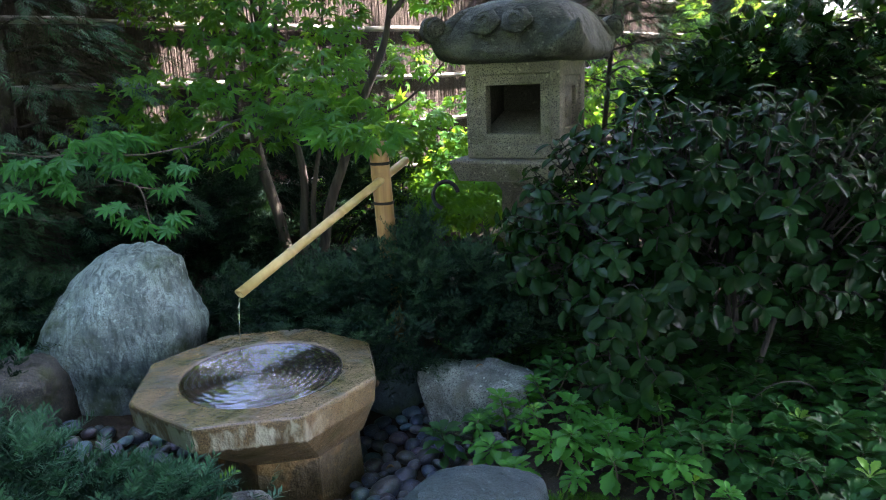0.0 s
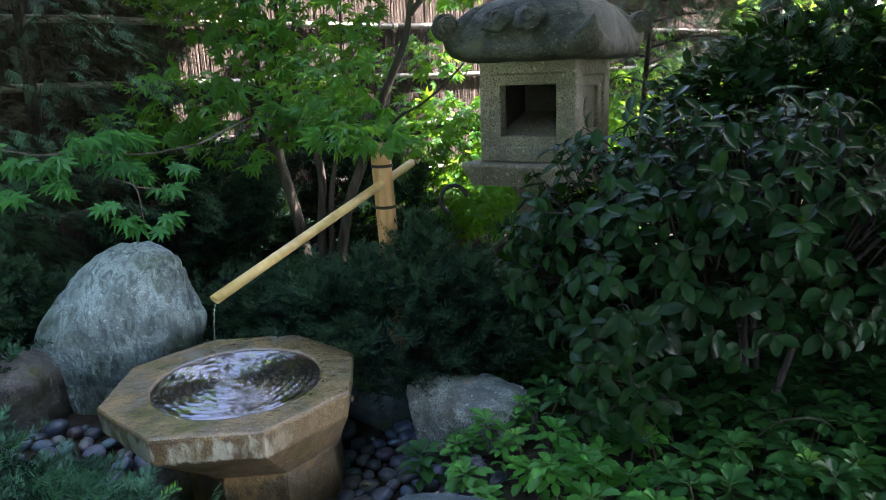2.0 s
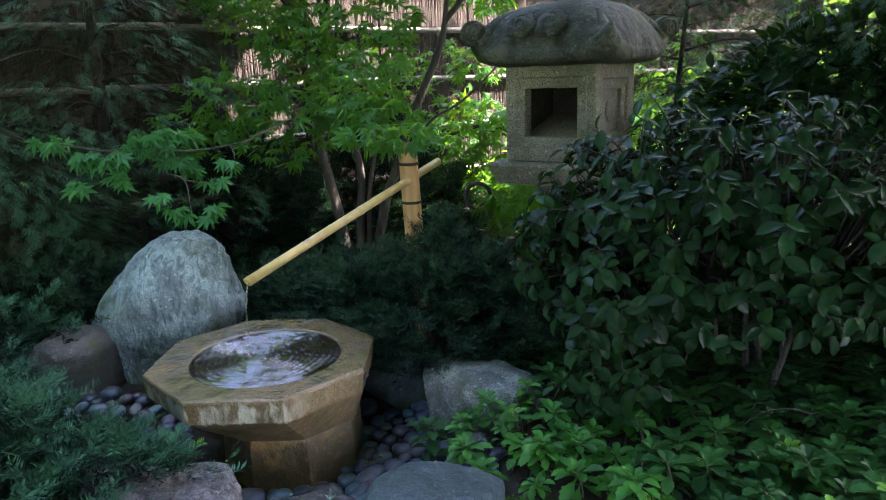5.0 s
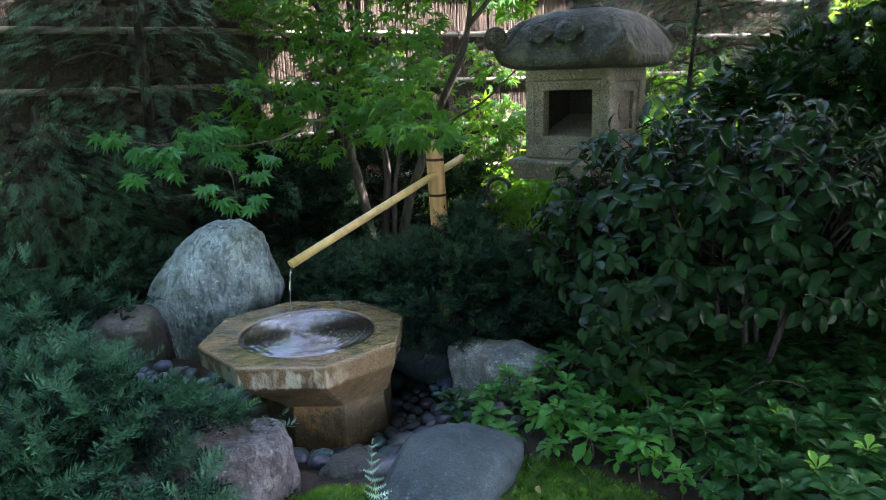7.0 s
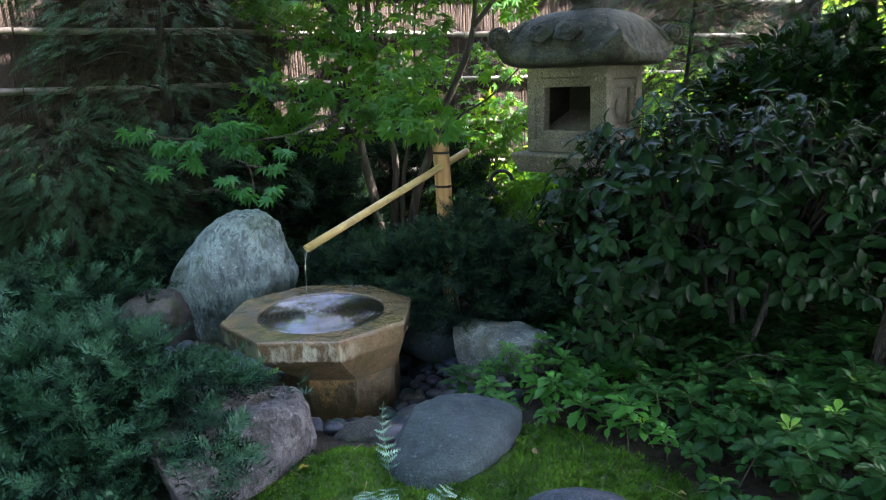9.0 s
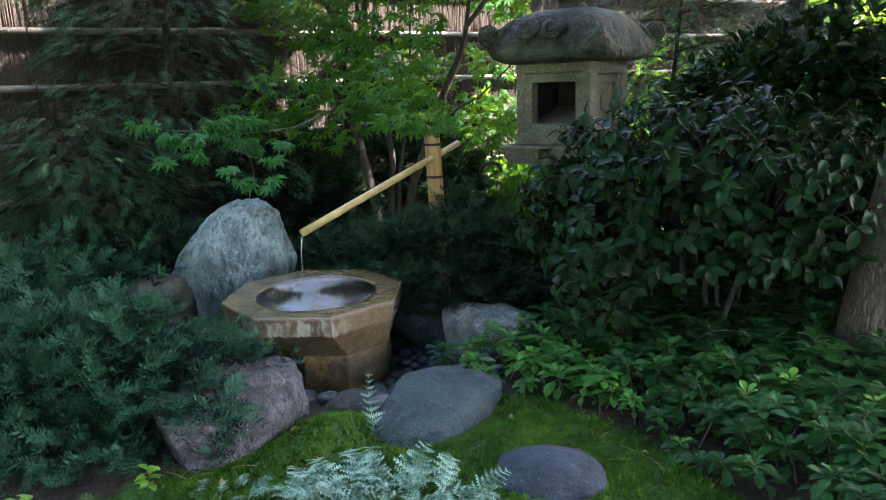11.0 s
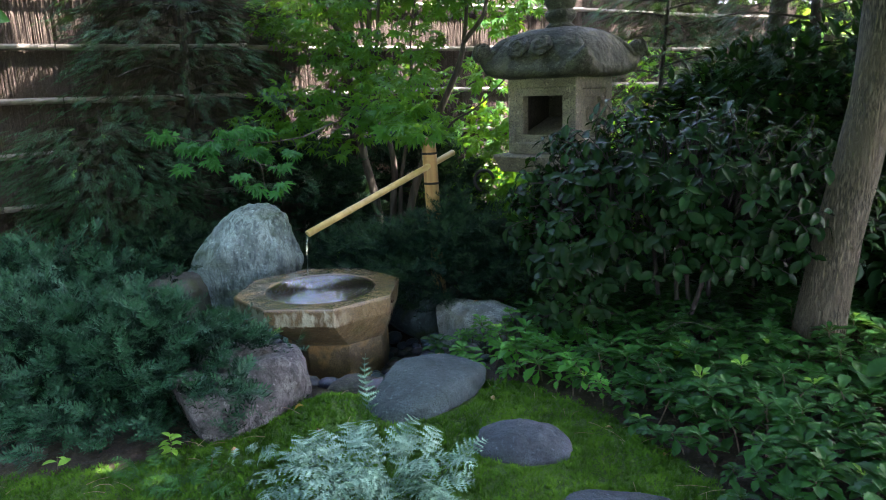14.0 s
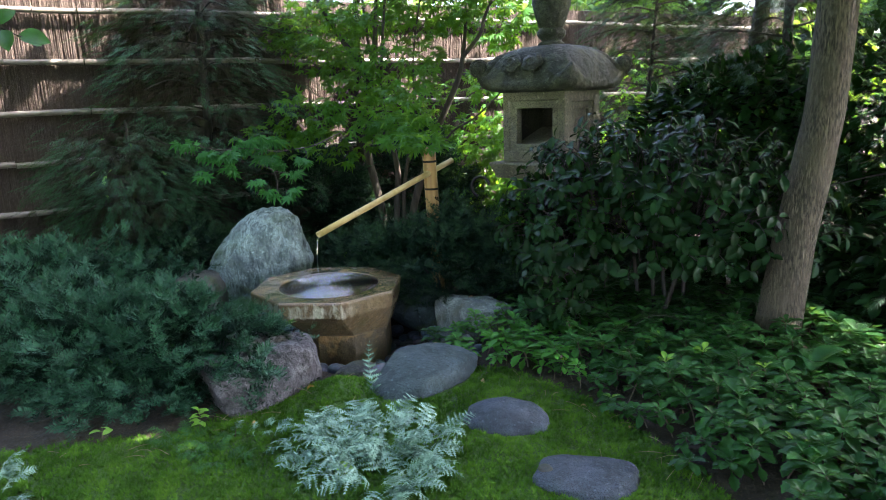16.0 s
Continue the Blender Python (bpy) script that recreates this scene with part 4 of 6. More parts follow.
def build_fence():
    fence = thing("brushwood_fence", (*FENCE_AT, 0), "dark brushwood fence held by bamboo rails", "fence")
    o = np.array((*FENCE_AT, 0))

    def at(s, out, z):
        return np.array((*(FENCE_WAY * s + FENCE_OUT * out), z))

    start, stop, top = -2.2, 9.5, 2.02
    verts = [at(start, -0.05, -0.1), at(stop, -0.05, -0.1), at(stop, -0.05, top - 0.06), at(start, -0.05, top - 0.06), at(start, -0.025, -0.1), at(stop, -0.025, -0.1), at(stop, -0.025, top - 0.06), at(start, -0.025, top - 0.06)]
    part_mesh("backing", mesh_of("backing", verts, [(0, 1, 2, 3), (4, 5, 6, 7), (0, 1, 5, 4), (3, 2, 6, 7), (0, 3, 7, 4), (1, 2, 6, 5)], REED), fence)
    # thin vertical sticks
    n = 24000
    s = RNG.uniform(start, stop, n)
    low = RNG.uniform(-0.05, 1.35, n) * (RNG.random(n) < 0.75)
    long = RNG.uniform(0.55, 1.0, n)
    high = np.minimum(low + long, top + RNG.normal(0, 0.025, n))
    stick = ([(-1, -1, 0), (1, -1, 0), (0, 1, 0), (-0.6, -0.6, 1), (0.6, -0.6, 1), (0, 0.6, 1)], [(0, 1, 4, 3), (1, 2, 5, 4), (2, 0, 3, 5), (3, 4, 5)])
    p = np.array([at(a, b, c) for a, b, c in zip(s, RNG.uniform(-0.016, 0.004, n), low)])
    q = p + np.c_[(RNG.normal(0, 0.012, n)[:, None] * FENCE_WAY), high - low]
    m = np.zeros((n, 4, 4))
    m[:, 3, 3] = 1
    w = RNG.uniform(0.0009, 0.0022, n)
    m[:, :2, 0], m[:, :2, 1], m[:, :3, 2], m[:, :3, 3] = FENCE_WAY * w[:, None], -FENCE_OUT * w[:, None], q - p, p
    part_mesh("brushwood", joined("brushwood", [stick], m, REED), fence, kind="stuff")
    for z in (0.165, 0.5, 0.832, 1.165, 1.5, 1.835):
        a = start
        while a < stop:
            b = min(stop, a + RNG.uniform(1.5, 2.3))
            pts = [at(k, 0.03, z + RNG.normal(0, 0.004)) for k in np.linspace(a, b - 0.006, 5)]
            r = RNG.uniform(0.016, 0.021)
            part_mesh("rail", mesh_of("rail", *tube(pts, (r, r * 0.97, r, r * 0.98, r), 12, 4), RAIL_CANE, True), fence, "split bamboo rail")
            for k in np.arange(a + 0.25, b, 0.38):
                ring = [at(k, 0.03, z) + 1.06 * r * (np.array((*(FENCE_OUT * math.cos(c)), 0)) + np.array((0, 0, math.sin(c)))) for c in np.linspace(0, 2 * math.pi, 13)]
                part_mesh("node", mesh_of("node", *tube(ring, (0.0025, 0.0025), 6, 2), RAIL_CANE, True), fence)
            a = b
        for k in np.arange(start + 0.9, stop, 1.8):
            ring = [at(k, 0.03, z) + 0.0235 * (np.array((*(FENCE_OUT * math.cos(c)), 0)) + np.array((0, 0, math.sin(c)))) for c in np.linspace(0, 2 * math.pi, 13)]
            part_mesh("tie", mesh_of("tie", *tube(ring, (0.004, 0.004), 6, 2), CORD, True), fence, "dark cord tie")


build_fence()


# ---- leaf shapes ----
def maple_leaf(size=1.0, droop=0.12):
    """Seven pointed lobes round the stalk; y points from the stalk to the middle tip."""
    lobes = ((-128, 0.34), (-84, 0.68), (-42, 0.92), (0, 1.0), (42, 0.92), (84, 0.68), (128, 0.34))
    verts, faces = [(0, 0, 0)], []
    for deg, reach in lobes:
        a = radians(90 - deg)
        c, s = math.cos(a), math.sin(a)
        b = len(verts)
        for along, across, z in ((0.3, 0.11, 0.01), (0.5, 0.14, 0.0), (1.0, 0.0, -droop), (0.5, -0.14, 0.0), (0.3, -0.11, 0.01)):
            x, y = along * reach, across * (0.55 + 0.45 * reach)
            verts.append(((c * x - s * y) * size, (s * x + c * y) * size, (z - 0.05 * x * x) * size))
        faces.append((0, b + 4, b + 3, b + 2))
        faces.append((0, b + 2, b + 1, b))
    return verts, faces


def oval_leaf(length, width, point=0.15, fold=0.18, curl=0.25, rows=6, widest=0.45, teeth=0.0):
    """A leaf with a midrib fold, from its stalk along y."""
    verts, faces = [], []
    for i in range(rows + 1):
        k = i / rows
        w = width / 2 * (math.sin(math.pi * min(1, k / (2 * widest))) if k < widest else math.cos(math.pi / 2 * ((k - widest) / (1 - widest)) ** (1.3 + point)))
        w = max(w, 0.02 * width)
        if teeth and k > 0.5:
            w *= 1 + teeth * (1 if i % 2 else -0.6)
        z = -curl * length * (k - 0.35) ** 2
        verts += [(-w, k * length, z + fold * w), (-0.5 * w, k * length, z + 0.35 * fold * w), (0, k * length, z), (0.5 * w, k * length, z + 0.35 * fold * w), (w, k * length, z + fold * w)]
    faces = [(i * 5 + j, i * 5 + j + 1, i * 5 + j + 6, i * 5 + j + 5) for i in range(rows) for j in range(4)]
    return verts, faces


def yew_sprig(length=0.085, needle=0.027, pairs=10, width=0.0034, seed=0):
    rng = np.random.default_rng(seed)
    verts, faces = tubes([([(-0.0012, 0, 0), (0.0012, 0, 0), (0.0006, length, -0.004), (-0.0006, length, -0.004)], [(0, 1, 2, 3)])])
    for i in range(pairs):
        y = length * (0.1 + 0.9 * i / (pairs - 1))
        n = needle * (0.75 + 0.35 * math.sin(math.pi * (0.15 + 0.75 * i / pairs)))
        for s in (-1, 1):
            a = radians(rng.uniform(48, 66) - 22 * (i / pairs) ** 3)
            d, lift = np.array((s * math.sin(a), math.cos(a), rng.uniform(0.0, 0.9))), rng.uniform(-0.6, 0.6)
            d /= np.linalg.norm(d)
            side = np.array((-d[1], d[0], lift)) * width
            p = np.array((0, y, -0.004 * y / length))
            b = len(verts)
            verts += [tuple(p), tuple(p + d * n * 0.45 + side), tuple(p + d * n), tuple(p + d * n * 0.45 - side)]
            faces.append((b, b + 1, b + 2, b + 3))
    return verts, faces


def hemlock_spray(length=0.2, seed=0):
    """A flat drooping spray: side twigs so thick with needles that each reads as a narrow blade."""
    rng = np.random.default_rng(seed)
    verts, faces = [], []

    def twig(p, d, long, wide):
        side = np.array((-d[1], d[0], rng.uniform(-0.3, 0.3))) * wide
        drop = np.array((0, 0, 1.0)) * long
        b = len(verts)
        a, q = p + d * long * 0.5 - drop * 0.05, p + d * long - drop * 0.25
        verts.extend(tuple(v) for v in (p, a - side * 1.15, q, a + side * 1.15))
        faces.append((b, b + 1, b + 2, b + 3))

    twig(np.zeros(3), np.array((0, 1.0, 0)), length, 0.003)
    for i in range(10):
        k = 0.06 + 0.86 * i / 10
        for s in (-1, 1):
            a = rng.uniform(0.4, 0.85)
            twig(np.array((0, (k + rng.uniform(-0.03, 0.03)) * length, -0.2 * (k * k) * length)), np.array((s * math.sin(a), math.cos(a), 0)), (length * 0.34 * (1 - k) ** 0.7 + 0.02) * rng.uniform(0.6, 1.3), 0.0034)
    return verts, faces


MAPLES = [maple_leaf(1, 0.05), maple_leaf(1, 0.2), maple_leaf(1, 0.35)]
YEWS = [yew_sprig(seed=k, length=0.036 + 0.008 * k, needle=0.021, pairs=7, width=0.0026) for k in range(4)]
COARSE_YEWS = [yew_sprig(seed=40 + k, length=0.05 + 0.008 * k, needle=0.024, pairs=5, width=0.004) for k in range(3)]
FINE_YEWS = [yew_sprig(seed=20 + k, length=0.046 + 0.009 * k, needle=0.023, pairs=10, width=0.0023) for k in range(4)]
SPRAYS = [hemlock_spray(0.22 + 0.05 * k, k) for k in range(4)]
SIMPLES = [oval_leaf(0.085, 0.042, 0.35, 0.3, c, 3, 0.48) for c in (0.3, 0.55)]
CAMELLIAS = [oval_leaf(0.085, 0.044, 0.3, 0.3, c, 7, 0.46) for c in (0.3, 0.6, 0.15)]
BROADS = [([(-0.5, 0.35, 0.04), (0, 0, 0), (0.5, 0.35, 0.04), (0.28, 0.8, -0.06), (0, 1, -0.15), (-0.28, 0.8, -0.06)], [(0, 1, 2, 3, 4, 5)])]


def blob(n, centre, radii, inner=0.0, low=-1.0):
    """Points spread through an ellipsoid's outer part, and the way out from its middle."""
    d = unit(RNG.normal(size=(n * 3, 3)))
    d = d[d[:, 2] > low][:n]
    r = (inner**3 + (1 - inner**3) * RNG.random(len(d))) ** (1 / 3)
    return np.array(centre) + d * r[:, None] * np.array(radii), d


# ---- yews ----
RNG = np.random.default_rng(101)


def yew(name, label, centre, radii, n, needles, lumps=0.2, seed=0, scale=1.0, low=-0.25, parts=40, flat=0.4, shoots=None):
    """A mound of shoots over a few dark stems."""
    shrub = thing(name, (centre[0], centre[1], 0), label, "shrub")
    o = np.array((centre[0], centre[1], 0))
    count = n // 8
    d = unit(RNG.normal(size=(count * 3, 3)))
    d = d[d[:, 2] > low][:count]
    bump = np.array([1 + lumps * noise.noise(Vector(v) * 3.1 + Vector((seed * 3.7, 0, 0))) + 0.5 * lumps * noise.noise(Vector(v) * 6.3 + Vector((0, seed, 0))) for v in d])
    depth = np.where(RNG.random(len(d)) < 0.7, RNG.uniform(0.9, 1.06, len(d)), RNG.uniform(0.6, 0.9, len(d)))
    tips = np.array(centre) + d * (bump * depth)[:, None] * np.array(radii) - o
    way = unit(d * np.array((1, 1, flat)) + scatter_dir(len(d), 0.5) + np.array((0, 0, 0.08)))
    over = np.array((0, 0, 1.0)) + 0.8 * d + scatter_dir(len(d), 0.25)
    side = unit(np.cross(way, over))
    p, ahead, up, grow, rank = [], [], [], [], []
    for k, (back, turn) in enumerate(((0.0, 0.0), (0.012, 0.7), (0.018, -0.7), (0.034, 0.85), (0.042, -0.85), (0.058, 0.9), (0.066, -0.9), (0.085, 0.6))):
        p.append(tips - way * back * scale * RNG.uniform(0.8, 1.2, (len(d), 1)) - np.array((0, 0, 0.02)) * (k > 4))
        ahead.append(way * math.cos(turn) + side * math.sin(turn) + scatter_dir(len(d), 0.35) + np.array((0, 0, 0.16)))
        up.append(over + scatter_dir(len(d), 0.3))
        grow.append(scale * RNG.uniform(0.75, 1.2, len(d)))
        rank.append(np.where(depth > 0.88, k, 9))
    p, ahead, up, grow, rank = (np.concatenate(v) for v in (p, ahead, up, grow, rank))
    keep = np.flatnonzero(p[:, 2] > 0.05)
    RNG.shuffle(keep)
    m = frames_of(p[keep], ahead[keep], up[keep], grow[keep])
    shoots = shoots or YEWS
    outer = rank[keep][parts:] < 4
    part_mesh("foliage", joined("foliage", shoots, m[parts:][outer], needles), shrub, kind="stuff")
    # shade between the outer tips is carried by this darker needle copy
    part_mesh("inner_growth", joined("inner_growth", COARSE_YEWS, m[parts:][~outer], YEW_INNER), shrub, "inner shoots with the mound's shade in their colour", kind="stuff")
    shared = [mesh_of("shoot", v, f, needles if k else NEW_GROWTH) for k, (v, f) in enumerate(shoots)]
    for k in range(parts):
        part_mesh("shoot", shared[0 if k % 9 == 0 else 1 + k % 3], shrub, m=Matrix(m[k].tolist()))
    for k in range(7):
        a = k * 0.9 + seed
        tip = np.array((radii[0] * 0.6 * math.cos(a), radii[1] * 0.6 * math.sin(a), centre[2] + radii[2] * 0.35))
        part_mesh("stem", mesh_of("stem", *tube([(0.03 * math.cos(a), 0.03 * math.sin(a), -0.02), tip * 0.5 + (0, 0, 0.03), tip], (0.014, 0.009, 0.004), 8, 5), DARK_BARK, True), shrub)
    return shrub


yew("yew_shrub", "dense blue-green spreading yew beside the moss", (-1.23, 1.27, 0.095), (0.7, 0.43, 0.29), 10500, YEW_NEEDLE, 0.5, 1, 1.05, flat=0.7, shoots=FINE_YEWS)
yew("yew_shrub", "broad blue-green yew shrub against the fence", (-2.15, 1.8, 0.06), (0.75, 0.55, 0.38), 7600, YEW_NEEDLE, 0.5, 2, 1.08, flat=0.7, shoots=FINE_YEWS)
# the yews below use the needle copy darkened for shade
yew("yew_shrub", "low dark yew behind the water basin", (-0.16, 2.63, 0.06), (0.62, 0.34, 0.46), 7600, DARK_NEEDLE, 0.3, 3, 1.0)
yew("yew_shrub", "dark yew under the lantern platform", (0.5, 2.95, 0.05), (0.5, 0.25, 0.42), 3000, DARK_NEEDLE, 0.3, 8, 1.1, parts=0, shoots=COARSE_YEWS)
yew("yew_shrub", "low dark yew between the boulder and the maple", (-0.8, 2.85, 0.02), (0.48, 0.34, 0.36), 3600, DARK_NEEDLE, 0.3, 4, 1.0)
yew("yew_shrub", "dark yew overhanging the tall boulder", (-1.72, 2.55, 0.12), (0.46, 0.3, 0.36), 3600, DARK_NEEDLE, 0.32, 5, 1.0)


# two yews added to make the deep shade before the lower fence
yew("yew_shrub", "dark yew added for the shade at the fence foot", (-1.55, 3.75, 0.15), (0.6, 0.28, 0.75), 4600, DARK_NEEDLE, 0.35, 6, 1.2, parts=0, shoots=COARSE_YEWS)
yew("yew_shrub", "dark yew added for the deep shade under the maple", (-0.8, 4.2, 0.15), (0.62, 0.28, 0.72), 4600, DARK_NEEDLE, 0.35, 7, 1.2, parts=0, shoots=COARSE_YEWS)


# ---- hemlocks ----
RNG = np.random.default_rng(102)


def hemlock(name, label, at, tall, reach, n, trunk_r=0.03, lean=(0, 0), low=0.3, high=None, needles=None, droop=0.35, tips=0):
    """A conifer with drooping boughs set with flat sprays."""
    tree = thing(name, (*at, 0), label, "tree")
    high = high or tall
    part_mesh("trunk", mesh_of("trunk", *tube([(0, 0, -0.05), (lean[0] * 0.4, lean[1] * 0.4, tall * 0.4), (lean[0], lean[1], tall)], (trunk_r, trunk_r * 0.75, trunk_r * 0.3), 12, 8, 0.1), DARK_BARK, True), tree)
    tiers = max(5, int((high - low) / 0.17))
    root = np.array((lean[0], lean[1], 0)) / tall
    for k in range(tiers * 4):
        z = low + (high - low) * (k + 0.5) / (tiers * 4)
        a = k * 2.4 + RNG.normal(0, 0.3)
        long = reach * RNG.uniform(0.55, 0.95) * (1 - 0.4 * (z - low) / (tall - low))
        way = np.array((math.cos(a), math.sin(a), 0.15))
        start = root * z + (0, 0, z)
        part_mesh("bough", mesh_of("bough", *tube([start, start + way * long * 0.5, start + way * long * 0.95 - (0, 0, droop * 0.45 * long)], (0.008, 0.005, 0.002), 6, 5), DARK_BARK, True), tree)
    tier = RNG.integers(0, tiers, n)
    turn = RNG.uniform(0, 2 * np.pi, n)
    base_z = low + (high - low) * (tier + 0.5) / tiers
    wide = reach * (1 - 0.4 * (base_z - low) / (tall - low))
    lobes = np.array([0.72 + 0.5 * noise.noise((2.2 * math.cos(a), 2.2 * math.sin(a), 7.3 * t + at[0])) for a, t in zip(turn, tier)])
    r = np.sqrt(RNG.uniform(0.03, 1, n)) * wide * lobes
    z = base_z + 0.05 * RNG.normal(size=n) - droop * 0.6 * r**2 / reach + 0.04
    p = np.c_[r * np.cos(turn), r * np.sin(turn), z] + root[None] * z[:, None]
    out = np.c_[np.cos(turn), np.sin(turn), -droop * (0.3 + 0.9 * r / reach)]
    ahead = out + scatter_dir(n, 0.55) * np.array((1, 1, 0.5))
    ms = frames_of(p, ahead, np.array((0, 0, 1.0)) + scatter_dir(n, 0.4), RNG.uniform(0.25, 0.52, n))
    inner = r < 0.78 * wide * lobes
    part_mesh("foliage", joined("foliage", SPRAYS, np.array(ms)[~inner], needles or HEMLOCK_NEEDLE), tree, kind="stuff")
    # inner sprays take the brown copy that holds the crown's shade
    part_mesh("inner_growth", joined("inner_growth", SPRAYS, np.array(ms)[inner], BROWN_NEEDLE), tree, "brown inner twigs with the crown's shade in their colour", kind="stuff")
    if tips:
        shoot = mesh_of("new_shoot", *SPRAYS[0], NEW_GROWTH)
        for k in np.argsort(p[:, 1] - p[:, 0] - 0.5 * p[:, 2])[: tips * 9 : 9]:
            m = ms[k] @ np.diag((0.5, 0.5, 0.5, 1.0))
            part_mesh("new_shoot", shoot, tree, "yellow-green new shoot", m=Matrix(m.tolist()))
    return tree


hemlock("hemlock_tree", "drooping dark hemlock in front of the brushwood fence", (-2.1, 3.35), 2.6, 1.05, 6000, 0.04, (0.05, 0), 0.6, 2.2, SHADED_HEMLOCK)
hemlock("hemlock_tree", "young hemlock with arching sprays above the boulder", (-2.3, 2.75), 1.1, 0.85, 3800, 0.025, (0.1, -0.1), 0.3, 1.0, tips=9)
hemlock("hemlock_tree", "slender hemlock sapling behind the stone lantern", (0.9, 4.3), 2.5, 0.72, 3000, 0.02, (0.17, -0.05), 1.0, 2.3)
hemlock("hemlock_tree", "shaded hemlock with feathery boughs behind the camellia", (1.75, 3.5), 2.4, 1.0, 4300, 0.05, (0, 0.1), 0.3, 1.75, DARK_NEEDLE)
hemlock("hemlock_tree", "dark hemlock beside the leaning trunk", (2.6, 2.9), 3.0, 1.0, 3500, 0.05, (0, 0), 0.25, 2.2, HEMLOCK_NEEDLE)
hemlock("hemlock_tree", "dark hemlock in the shade past the lantern", (3.0, 4.3), 3.2, 1.1, 1500, 0.05, (0, 0), 0.2, 2.8, DARK_NEEDLE)


# ---- maple ----
RNG = np.random.default_rng(103)


